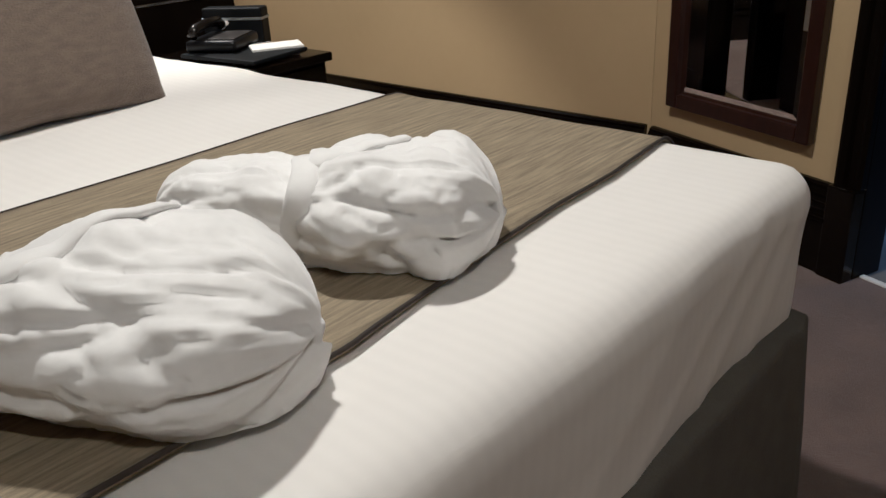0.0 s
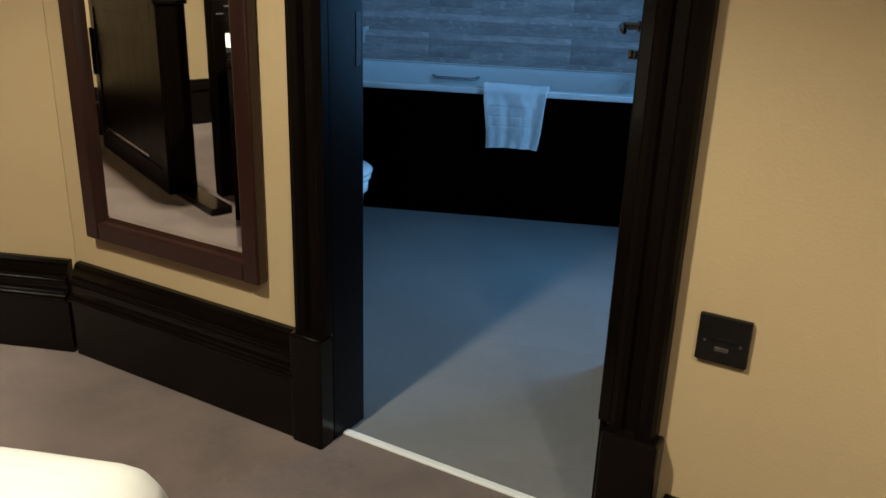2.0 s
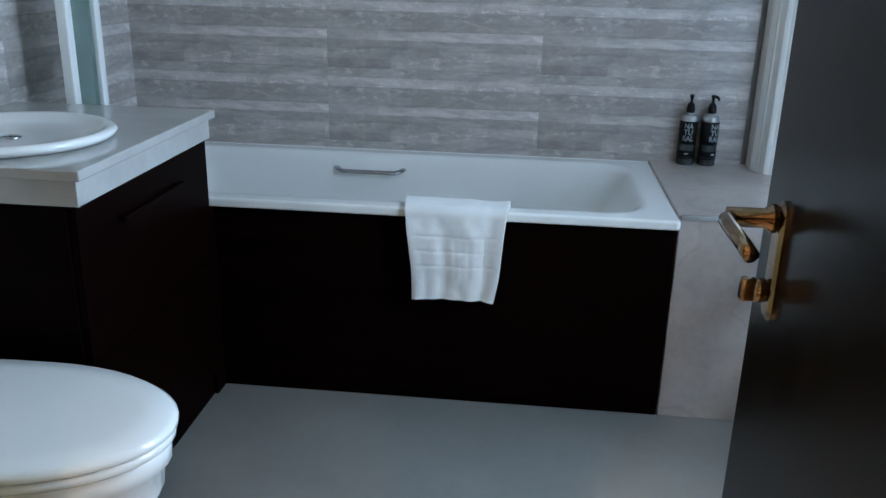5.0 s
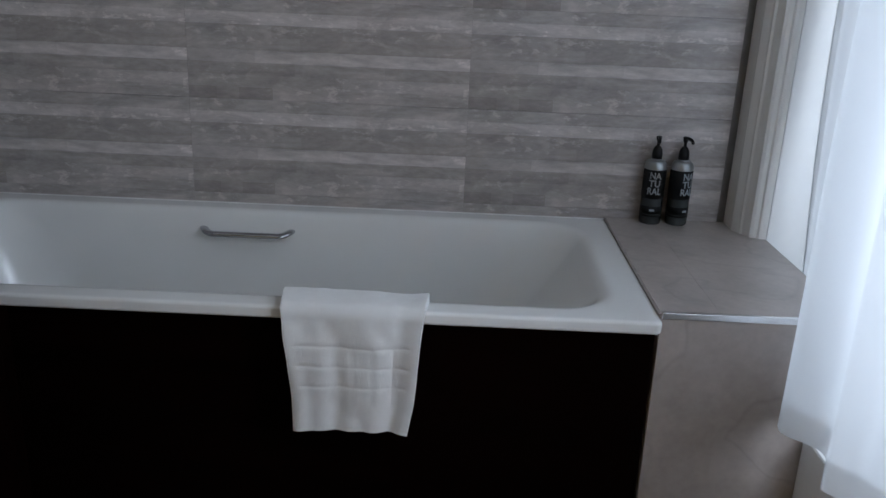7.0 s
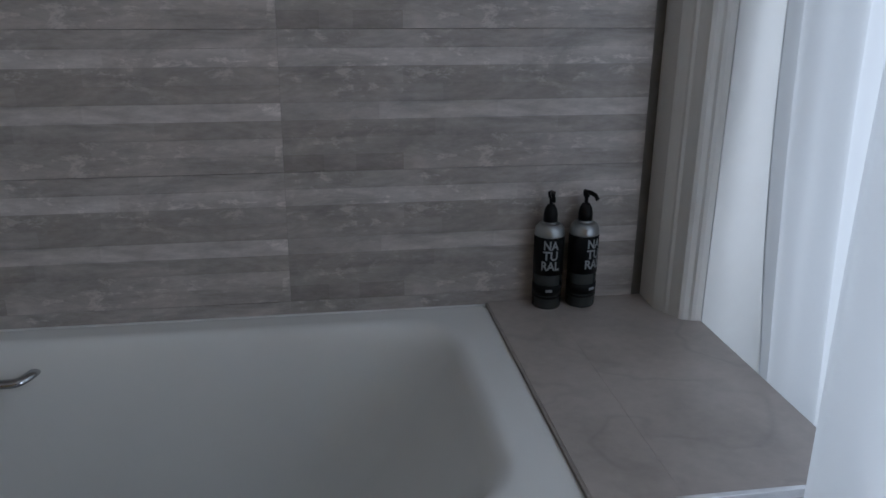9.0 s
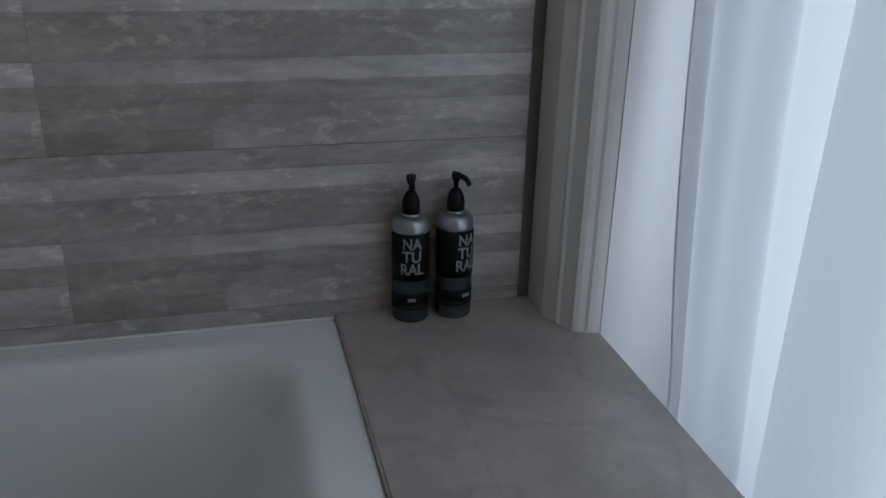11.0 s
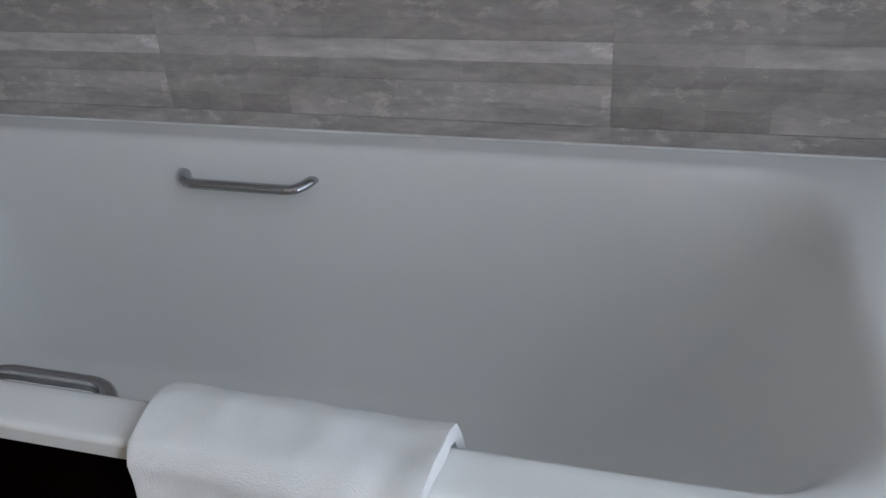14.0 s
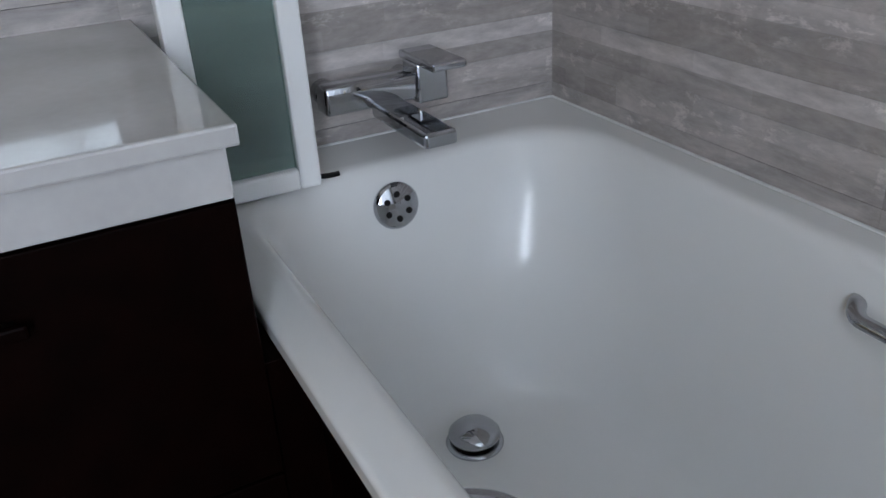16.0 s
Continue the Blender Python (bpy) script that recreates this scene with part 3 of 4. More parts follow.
part("grip", grip(-1.005, -0.783, (0, -0.066, 0.512), (0, -0.034, -0.006), 0), CHROME, bath, "chrome grip handle", True)
part("grip", grip(-0.958, -0.762, (0, -0.611, 0.524), (0, 0.046, 0.002), 0, 0.0092, 0.28, 0.75), CHROME, bath, "chrome grip handle", True)
ov = turned([(0.0005, 0), (0.036, 0), (0.036, 0.004), (0.031, 0.009), (0.0005, 0.011)], 32)
ov.transform(pose(-1.5535, -0.378, 0.498, 0, 82, 0))
overflow = part("overflow_cover", ov, CHROME, bath, "round chrome overflow cover", True)
for k in range(6):
    a = k * math.pi / 3
    hole = turned([(0.0003, 0), (0.0048, 0), (0.0048, 0.0012), (0.0003, 0.0014)], 12)
    hole.transform(pose(-1.5535, -0.378, 0.498, 0, 82, 0) @ pose(0.019 * math.cos(a), 0.019 * math.sin(a), 0.0098))
    part("hole", hole, BLACK, overflow)
ws = turned([(0.0005, 0.0), (0.044, 0.0), (0.044, 0.003), (0.038, 0.006), (0.032, 0.004), (0.0005, 0.004)], 32)
waste = part("waste", ws, CHROME, bath, "chrome waste with plug", True, pose(-1.380, -0.356, RIM - 0.394))
part("plug", turned([(0.0005, 0.004), (0.032, 0.010), (0.039, 0.014), (0.039, 0.020), (0.031, 0.028), (0.0005, 0.032)], 28), CHROME, waste, "", True)

ledge = empty("tiled_ledge", pose(0, 0, 0))
tagged(ledge, "boxed ledge at the bath end clad in taupe stone tiles", "ledge", "", "structure")
part("core", box(0.0015, 0.360, LEDGE_Y + 0.010, -0.002, 0, LEDGE_Z - 0.010), LEDGE_GROUT, ledge)
part("tile", box(0.0012, 0.1128, LEDGE_Y + 0.003, -0.002, LEDGE_Z - 0.009, LEDGE_Z, 0.0004, 1), LEDGE_TILE, ledge)
part("tile", box(0.11285, 0.361, LEDGE_Y + 0.003, -0.002, LEDGE_Z - 0.009, LEDGE_Z, 0.0004, 1), LEDGE_TILE, ledge)
part("tile", box(0.002, 0.361, LEDGE_Y, LEDGE_Y + 0.009, 0.0, LEDGE_Z - 0.012, 0.001, 1), LEDGE_TILE, ledge)
part("edge_trim", box(0.004, 0.361, LEDGE_Y - 0.003, LEDGE_Y + 0.006, LEDGE_Z - 0.011, LEDGE_Z + 0.0015, 0.001), TRIM_METAL, ledge, "brushed metal edge trim")

# pilaster moulding beside the window
MOULD = [(0.361, -0.001), (0.302, -0.001), (0.300, -0.002), (0.2985, -0.062), (0.298, -0.070), (0.300, -0.075), (0.308, -0.092), (0.3095, -0.098), (0.314, -0.102),
         (0.321, -0.119), (0.3235, -0.126), (0.330, -0.130), (0.339, -0.1325), (0.343, -0.136), (0.350, -0.1375), (0.361, -0.138)]
own = bmesh.new()
lo = [own.verts.new((x, y, LEDGE_Z)) for x, y in MOULD]
hi = [own.verts.new((x, y, 2.45)) for x, y in MOULD]
for i in range(len(MOULD)):
    j = (i + 1) % len(MOULD)
    own.faces.new((lo[i], lo[j], hi[j], hi[i]))
own.faces.new(lo[::-1])
own.faces.new(hi)
bmesh.ops.recalc_face_normals(own, faces=own.faces)
WINDOW_CASING = surface("old_white_casing_paint", (0.70, 0.675, 0.645), (0.62, 0.60, 0.57), 0.5, scale=6, stretch=(3, 3, 0.6), bump=0.15, bump_scale=50)
structure("window_trim", own, WINDOW_CASING, "off-white moulded window casing", "trim")

# pump bottles


def bottle(name, x, y, turn):
    b = empty(name, pose(x, y, LEDGE_Z, 0, 0, turn))
    tagged(b, "dark pump bottle with a black label, beside the bath", "soap bottle", "pump bottles on the ledge")
    part("body", turned([(0.001, 0), (0.0295, 0), (0.0315, 0.003), (0.0315, 0.134), (0.0300, 0.144), (0.0250, 0.1505), (0.0160, 0.153), (0.001, 0.153)], 40), BOTTLE, b, "", True)
    part("shoulder", turned([(0.0312, 0.1335), (0.0321, 0.1335), (0.0321, 0.1365), (0.0306, 0.146), (0.0254, 0.1520), (0.0160, 0.1545), (0.0160, 0.153)], 40), SILVER, b, "silver-grey shoulder", True)
    lab = turned([(0.0317, 0.064), (0.0322, 0.064), (0.0322, 0.1330), (0.0317, 0.1330)], 40)
    label = part("label", lab, LABEL_BLACK, b, "black printed label", True)
    part("lower_band", turned([(0.0317, 0.0265), (0.0321, 0.0265), (0.0321, 0.045), (0.0317, 0.045)], 40), LABEL_BLACK, b, "", True)
    part("foot_line", turned([(0.0317, 0.0195), (0.0321, 0.0195), (0.0321, 0.0240), (0.0317, 0.0240)], 40), LABEL_BLACK, b, "", True)
    part("neck_ring", turned([(0.001, 0.1535), (0.0160, 0.1535), (0.0165, 0.1575), (0.001, 0.1580)], 28), SILVER, b, "thin silver neck ring", True)
    part("collar", turned([(0.001, 0.158), (0.0152, 0.158), (0.0152, 0.170), (0.0130, 0.180), (0.0075, 0.188), (0.001, 0.189)], 28), BLACK, b, "black screw collar", True)
    pump = turned([(0.001, 0.186), (0.0045, 0.186), (0.0042, 0.198), (0.0068, 0.2005), (0.0080, 0.206), (0.0078, 0.2105), (0.001, 0.2115)], 20)
    tube([(0, 0.006, 0.2080), (0, -0.012, 0.2085), (0, -0.026, 0.2065), (0, -0.033, 0.2000)], 0.0042, 10, pump)
    part("pump", pump, BLACK, b, "black pump nozzle", True)
    # lettering: three rows of condensed capitals
    for row, text in enumerate(("NA", "TU", "RAL")):
        cu = bpy.data.curves.new("letters", "FONT")
        cu.body = text
        cu.size = 0.0245
        cu.align_x = "CENTER"
        cu.extrude = 0.0002
        cu.offset = 0.0006
        t = new("tmp_text", cu)
        bpy.context.view_layer.update()
        me = bpy.data.meshes.new_from_object(t.evaluated_get(bpy.context.evaluated_depsgraph_get()))
        bpy.data.objects.remove(t)
        w = max(v.co.x for v in me.vertices) - min(v.co.x for v in me.vertices)
        bw = bmesh.new()
        bw.from_mesh(me)
        for c in range(-9, 10):
            bmesh.ops.bisect_plane(bw, geom=list(bw.verts) + list(bw.edges) + list(bw.faces), plane_co=(w * c / 20, 0, 0), plane_no=(1, 0, 0))
        bw.to_mesh(me)
        bw.free()
        for v in me.vertices:
            px = v.co.x / w * (0.033 if row < 2 else 0.040)
            a = px / 0.0325
            v.co = Vector((0.0324 * math.sin(a), -0.0324 * math.cos(a) - v.co.z, 0.1125 - row * 0.0188 + v.co.y * 0.92))
        me.materials.clear()
        me.materials.append(INK)
        ob = new("lettering", me)
        ob.parent = label
    bar = box(-0.007, 0.007, -0.0326, -0.0322, 0.0335, 0.0385)
    part("small_print", bar, INK, b)
    b.scale = (0.85, 0.85, 1.03)
    return b


bottle("soap_bottle", 0.106, -0.0290, -8)
bottle("soap_bottle", 0.171, -0.0290, 26)


# towel over the bath rim
def drape(name, sections, width, mat, label, category, cols=40, ripple=0.004, narrow=0.0, emboss=None, thick=0.009):
    """A cloth laid along a bent (y, z) line; width in x; ripples grow towards its free end."""
    own = bmesh.new()
    pts = [Vector(p) for p in sections]
    run = [0.0]
    for a, b in zip(pts, pts[1:]):
        run.append(run[-1] + (b - a).length)
    total = run[-1]
    rows_n = 90
    line = []
    for i in range(rows_n + 1):
        d = total * i / rows_n
        k = max(j for j in range(len(run)) if run[j] <= d + 1e-9)
        k = min(k, len(pts) - 2)
        f = (d - run[k]) / (run[k + 1] - run[k])
        line.append((pts[k].lerp(pts[k + 1], f), d))
    grid = []
    for i, (p, d) in enumerate(line):
        a, b = line[max(i - 1, 0)][0], line[min(i + 1, rows_n)][0]
        tdir = (b - a).normalized()
        nrm = Vector((tdir.y, -tdir.x))
        down = max(0.0, d / total - 0.35) / 0.65
        row = []
        for j in range(cols + 1):
            f = j / cols - 0.5
            w = width * (1 - narrow * down)
            off = ripple * down * (math.sin(f * 14 + 0.6) + 0.6 * math.sin(f * 27 + 2)) + 0.0022 * noise.noise((f * 9, d * 30, 1.7)) + 0.006 * noise.noise((f * 4, d * 11, 5.1))
            if emboss and emboss[0] < d < emboss[1] and abs(f) < 0.44:
                g = ((d - emboss[0]) / (emboss[1] - emboss[0]) * 3) % 1
                c = ((f + 0.44) / 0.88 * 6) % 1
                off -= 0.0013 * (1.0 if (g < 0.14 or c < 0.10) else 0.0)
            sag = 0.009 * max(0.0, down - 0.3) ** 1.5 * (0.25 - f * f) * 4
            row.append(own.verts.new((f * w + 0.004 * math.sin(d * 22) * down, p.x + nrm.x * off, p.y + nrm.y * off + sag)))
        grid.append(row)
    for a, b in zip(grid, grid[1:]):
        for j in range(cols):
            own.faces.new((a[j], a[j + 1], b[j + 1], b[j]))
    ob = part(name, own, mat, None, "", True)
    tagged(ob, label, category)
    s = ob.modifiers.new("thickness", "SOLIDIFY")
    s.thickness = thick
    s.offset = 0
    v = ob.modifiers.new("soft_edge", "BEVEL")
    v.width, v.segments, v.limit_method = thick * 0.42, 3, "ANGLE"
    return ob


towel = drape("hand_towel", [(-0.563, 0.44), (-0.576, 0.505), (-0.584, 0.540), (-0.594, 0.559), (-0.611, 0.5675), (-0.648, 0.5680), (-0.665, 0.565), (-0.674, 0.552), (-0.677, 0.50), (-0.677, 0.318)],
              0.268, TOWEL, "white terry bath mat towel folded over the bath rim", "towel", narrow=0.22, emboss=(0.27, 0.39), ripple=0.0040, thick=0.015)
towel.matrix_basis = pose(-0.558, 0, 0)

# bath filler
tap = empty("bath_mixer_tap", pose(-1.655, -0.345, 0.645))
tagged(tap, "square chrome bath mixer tap over the bath end", "tap")
part("body", box(-0.022, 0.022, -0.095, 0.075, -0.022, 0.022, 0.006), CHROME, tap, "", True)
part("spout", box(0.018, 0.200, -0.024, 0.026, -0.034, -0.012, 0.005), CHROME, tap, "flat chrome spout")
part("lever", box(-0.030, 0.088, 0.048, 0.106, 0.034, 0.047, 0.004), CHROME, tap, "flat chrome lever")
part("cartridge", box(-0.027, 0.027, 0.052, 0.104, -0.028, 0.034, 0.004), CHROME, tap)
for y in (-0.075, 0.055):
    part("inlet", cylinder((-0.045, y, 0), (-0.015, y, 0), 0.020), CHROME, tap, "", True)

# framed glass screen folded beside the taps
screen = empty("shower_screen", pose(-1.552, -0.490, RIM + 0.004))
tagged(screen, "white-framed greenish glass shower screen on the bath rim", "shower screen")
part("post", box(-0.014, 0.014, -0.030, 0.0, 0, 1.42, 0.004), WHITE_PAINT, screen)
part("post", box(-0.014, 0.014, -0.172, -0.142, 0, 1.42, 0.004), WHITE_PAINT, screen)
part("bottom_rail", box(-0.0135, 0.0135, -0.142, -0.030, 0, 0.030, 0.004), WHITE_PAINT, screen)
part("top_rail", box(-0.0135, 0.0135, -0.142, -0.030, 1.39, 1.42, 0.004), WHITE_PAINT, screen)
part("pane", box(-0.003, 0.003, -0.145, -0.027, 0.026, 1.395), GREEN_GLASS, screen)
part("seal", tube([(0, 0.0, 0.008), (0, 0.016, 0.006), (0, 0.030, 0.006)], 0.004, 8), BLACK, screen)

# ---- vanity ----
VX, VY0, VY1 = -1.198, -1.312, -0.672
vanity = empty("vanity_cabinet", pose(-1.7, VY0, 0))
tagged(vanity, "dark wenge vanity cabinet under a pale basin counter", "cabinet")
part("body", box(0.0, VX + 1.7 - 0.018, 0.0, VY1 - VY0 - 0.004, 0.0, 0.720, 0.002), PANEL_WOOD, vanity)
FX = VX + 1.7
leaf = part("drawer_front", box(FX - 0.018, FX, 0.004, 0.632, 0.40, 0.712, 0.002), PANEL_WOOD, vanity)
part("handle", box(FX + 0.010, FX + 0.020, 0.150, 0.445, 0.643, 0.657, 0.003), PANEL_WOOD, leaf, "slim dark bar handle")
for y in (0.165, 0.430):
    part("standoff", box(FX, FX + 0.012, y - 0.005, y + 0.005, 0.645, 0.655, 0.001), DARK_WOOD, leaf)
for a, b in ((0.004, 0.316), (0.320, 0.632)):
    part("door", box(FX - 0.018, FX, a, b, 0.08, 0.396, 0.002), PANEL_WOOD, vanity)
counter = empty("basin_counter", pose(-1.7, VY0, 0.7205))
tagged(counter, "pale polished stone counter with a thick apron", "worktop")
part("apron", box(0.0, VX + 1.7 + 0.014, -0.008, VY1 - VY0 - 0.010, 0.0, 0.0505, 0.002), COUNTER, counter)
part("top", box(0.0, VX + 1.7 + 0.028, -0.020, VY1 - VY0, 0.0505, 0.0705, 0.003), COUNTER, counter)
basin = empty("wash_basin", pose(-1.44, -1.10, 0.787))
tagged(basin, "round white ceramic basin set on the counter", "basin")
bowl = lofted([[(r * math.cos(a), r * math.sin(a), z) for a in (2 * math.pi * k / 48 for k in range(48))] for r, z in (
    (0.180, 0.0045), (0.196, 0.006), (0.205, 0.013), (0.207, 0.019), (0.203, 0.025), (0.194, 0.027), (0.183, 0.024), (0.170, 0.015), (0.140, 0.0085), (0.080, 0.0065))], True)
part("bowl", bowl, CERAMIC, basin, "", True)
part("waste", turned([(0.0005, 0.0065), (0.022, 0.0065), (0.020, 0.010), (0.0005, 0.011)], 20), CHROME, basin, "", True)

vmirror = empty("vanity_mirror", pose(-1.690, -1.02, 0.92))
tagged(vmirror, "frameless wall mirror above the basin", "mirror")
part("backing", box(-0.008, 0.0, -0.30, 0.30, 0, 1.05, 0.001), WHITE_PAINT, vmirror)
part("glass", box(0.0005, 0.005, -0.298, 0.298, 0.002, 1.048), MIRROR, vmirror)

# ---- toilet ----
wc = empty("toilet", pose(-1.7, -1.545, 0))
tagged(wc, "white ceramic toilet with its lid closed", "toilet")


def oval(xb, xf, half, z, n=44):
    """Back-straight, front-round outline."""
    pts = []
    for k in range(n):
        a = 2 * math.pi * k / n
        c, s = math.cos(a), math.sin(a)
        e = 0.62 if c < 0 else 1.0
        pts.append(((xb + xf) / 2 + (xf - xb) / 2 * math.copysign(abs(c) ** e, c), half * math.copysign(abs(s) ** (0.8 if c < 0 else 1.0), s), z))
    return pts


part("pan", lofted([oval(0.0, 0.57, 0.122, 0.0), oval(0.0, 0.578, 0.125, 0.03), oval(0.0, 0.632, 0.140, 0.12), oval(0.02, 0.692, 0.158, 0.22), oval(0.05, 0.730, 0.170, 0.30),
                    oval(0.08, 0.735, 0.172, 0.345), oval(0.10, 0.748, 0.176, 0.355), oval(0.10, 0.748, 0.176, 0.385), oval(0.11, 0.742, 0.170, 0.390)], True), CERAMIC, wc, "", True)
part("seat", lofted([oval(0.17, 0.752, 0.180, 0.391), oval(0.165, 0.757, 0.184, 0.395), oval(0.165, 0.757, 0.184, 0.405), oval(0.17, 0.752, 0.180, 0.409)], True), CERAMIC, wc, "white toilet seat", True)
part("lid", lofted([oval(0.17, 0.757, 0.183, 0.411), oval(0.165, 0.762, 0.187, 0.415), oval(0.165, 0.762, 0.187, 0.424), oval(0.175, 0.752, 0.179, 0.431), oval(0.22, 0.70, 0.14, 0.434)], True), CERAMIC, wc, "closed white lid", True)
part("cistern_box", box(0.0, 0.16, -0.19, 0.19, 0.391, 0.71, 0.02), CERAMIC, wc, "", True)

# ---- net curtain ----


def curtain(name, line, z0, z1, label, folds, depth, seed, hem=True, sweep=0.0):
    """A hanging cloth along a plan line, with uneven folds that open towards the hem."""
    ob = empty(name, pose(0, 0, 0))
    tagged(ob, label, "curtain", "net curtains at the window")
    pts = [Vector(p) for p in line]
    run = [0.0]
    for a, b in zip(pts, pts[1:]):
        run.append(run[-1] + (b - a).length)
    n, m = 170, 40

    def at(f, h):
        d = run[-1] * f
        k = min(max(j for j in range(len(run)) if run[j] <= d + 1e-9), len(pts) - 2)
        p = pts[k].lerp(pts[k + 1], (d - run[k]) / (run[k + 1] - run[k]))
        t = (pts[min(k + 1, len(pts) - 1)] - pts[k]).normalized()
        nr = Vector((-t.y, t.x))
        w = 2 * math.pi * folds * f + 1.6 * noise.noise((f * 3, seed, 0))
        o = depth * (0.62 + 0.38 * h) * (math.sin(w) + 0.35 * math.sin(2.3 * w + seed)) + 0.012 * noise.noise((f * 7, h * 2.5, seed))
        return p + nr * o

    def sheet(za, zb, ra, rb):
        own = bmesh.new()
        grid = []
        for i in range(m + 1):
            z = za + (zb - za) * i / m
            h = 1 - (z - z0) / (z1 - z0)
            row = []
            for j in range(n + 1):
                p = at(j / n, h)
                rise = max(0.0, min(1.0, (z - 0.56) / 0.60))
                p.y += sweep * rise * (2 - rise) * (1 - j / n) ** 2
                lift = 0.018 * noise.noise((j / n * 6, seed, 3)) * max(0, h - 0.9) * 10 * hem
                row.append(own.verts.new((p.x, p.y, z + lift)))
            grid.append(row)
        for a, b in zip(grid, grid[1:]):
            for j in range(n):
                own.faces.new((a[j], a[j + 1], b[j + 1], b[j]))
        return own

    part("cloth", sheet(z0 + (0.055 if hem else 0.0), z1, 0, 1), NET, ob, "", True)
    if hem:
        part("hem", sheet(z0, z0 + 0.055, 0, 1), NET_HEM, ob, "doubled white hem", True)
    return ob


NET_HEM = NET.copy()
NET_HEM.name = "white_net_hem"
NET_HEM.node_tree.nodes["Mix Shader"].inputs["Fac"].default_value = 0.25
curtain("net_curtain", [(0.412, -0.262), (0.392, -0.275), (0.386, -0.36), (0.386, -0.60), (0.374, -0.70)], 0.385, 2.42, "sheer white net curtain hanging behind the tiled ledge", 3.0, 0.015, 2.0, False, 0.075)
curtain("net_curtain", [(0.340, -0.640), (0.272, -0.643), (0.250, -0.69), (0.256, -0.90), (0.266, -1.08), (0.285, -1.20)], 0.375, 2.42,
        "sheer white net curtain drawn over half the window", 3.6, 0.018, 5.0)
rail = structure("curtain_track", box(0.255, 0.42, -1.70, -0.28, 2.42, 2.45, 0.004), WHITE_PAINT, "white curtain track", "curtain rail")

# ---- bedroom ----


def rounded_box(x0, x1, y0, y1, z0, z1, r, cuts, shape=None, flat_bottom=True):
    own = bmesh.new()
    bmesh.ops.create_cube(own, size=1)
    bmesh.ops.subdivide_edges(own, edges=list(own.edges), cuts=cuts, use_grid_fill=True)
    c = Vector(((x0 + x1) / 2, (y0 + y1) / 2, (z0 + z1) / 2))
    hs = Vector(((x1 - x0) / 2, (y1 - y0) / 2, (z1 - z0) / 2))
    for v in own.verts:
        p = Vector((v.co.x * 2 * hs.x, v.co.y * 2 * hs.y, v.co.z * 2 * hs.z))
        q = Vector((max(-hs.x + r, min(hs.x - r, p.x)), max(-hs.y + r, min(hs.y - r, p.y)), max(-hs.z + (0.01 if flat_bottom else r), min(hs.z - r, p.z))))
        d = p - q
        if d.length > 1e-6:
            d = d.normalized() * min(r, d.length) if d.length < r else d.normalized() * r
        w = q + d + c
        v.co = shape(w, d) if shape else w
    return own


BX0, BX1, BY0, BY1, BZ = -2.74, -0.602, -5.25, -3.480, 0.697


def sheet_shape(p, d):
    top = max(0.0, min(1.0, (p.z - 0.42) / 0.30))
    wob = 0.008 * noise.noise((p.x * 3.1, p.y * 2.2, p.z * 4)) + 0.0035 * noise.noise((p.x * 9, p.y * 5, p.z * 11 + 3))
    out = p.copy()
    if d.length > 1e-6:
        out += d.normalized() * wob
    else:
        out.z += wob * 0.5
    # long soft tuck folds that fan down the foot side from the corner
    if p.x > BX1 - 0.10:
        face = min(1.0, (p.x - BX1 + 0.10) / 0.08)
        for y0, k, a, w in ((-3.565, 0.55, 0.005, 0.030), (-3.625, 1.05, 0.004, 0.028), (-3.72, 1.5, 0.003, 0.030), (-3.95, 1.2, 0.002, 0.034)):
            s = p.y - y0 - (p.z - 0.66) * k
            out.x += face * a * math.exp(-(s / w) ** 2) * max(0.0, min(1.0, (0.70 - p.z) / 0.07))
    if p.x > BX1 - 0.045:
        out.x -= 0.030 * (1 - top) - 0.010 * math.sin(p.y * 9 + 1) * (1 - top)
    return out


bed = empty("bed", pose(0, 0, 0))
tagged(bed, "double bed made up with white sheets and an olive valance", "bed")
part("sheet", rounded_box(BX0, BX1, BY0, BY1, 0.420, BZ, 0.07, 90, sheet_shape), SHEET, bed, "white cotton sheet pulled tight over the mattress", True)


def valance_shape(p, d):
    o = p.copy()
    low = max(0.0, 1 - p.z / 0.43)
    if p.x > BX1 - 0.06:
        o.x += 0.022 * low + 0.004 * noise.noise((p.y * 6, p.z * 3, 2)) + 0.012 * math.exp(-((p.y - (BY1 - 0.07)) / 0.02) ** 2)
    if p.y > BY1 - 0.06:
        o.y += 0.022 * low + 0.004 * noise.noise((p.x * 6, p.z * 3, 5))
    return o


part("valance", rounded_box(BX0 + 0.05, BX1 + 0.004, BY0 + 0.02, BY1 - 0.008, 0.0, 0.432, 0.02, 50, valance_shape), VALANCE, bed, "olive-grey box valance", True)
for z in (0.80, 0.93):
    part("headboard_strip", box(BX0 - 0.013, BX0 - 0.009, BY0 - 0.34, BY1 + 0.34, z, z + 0.008, 0.001), TRIM_METAL, bed, "thin metal strip")
part("headboard", rounded_box(BX0 - 0.10, BX0 - 0.012, BY0 - 0.36, BY1 + 0.36, 0.004, 1.12, 0.02, 8), DARK_WOOD, bed, "dark wood headboard")

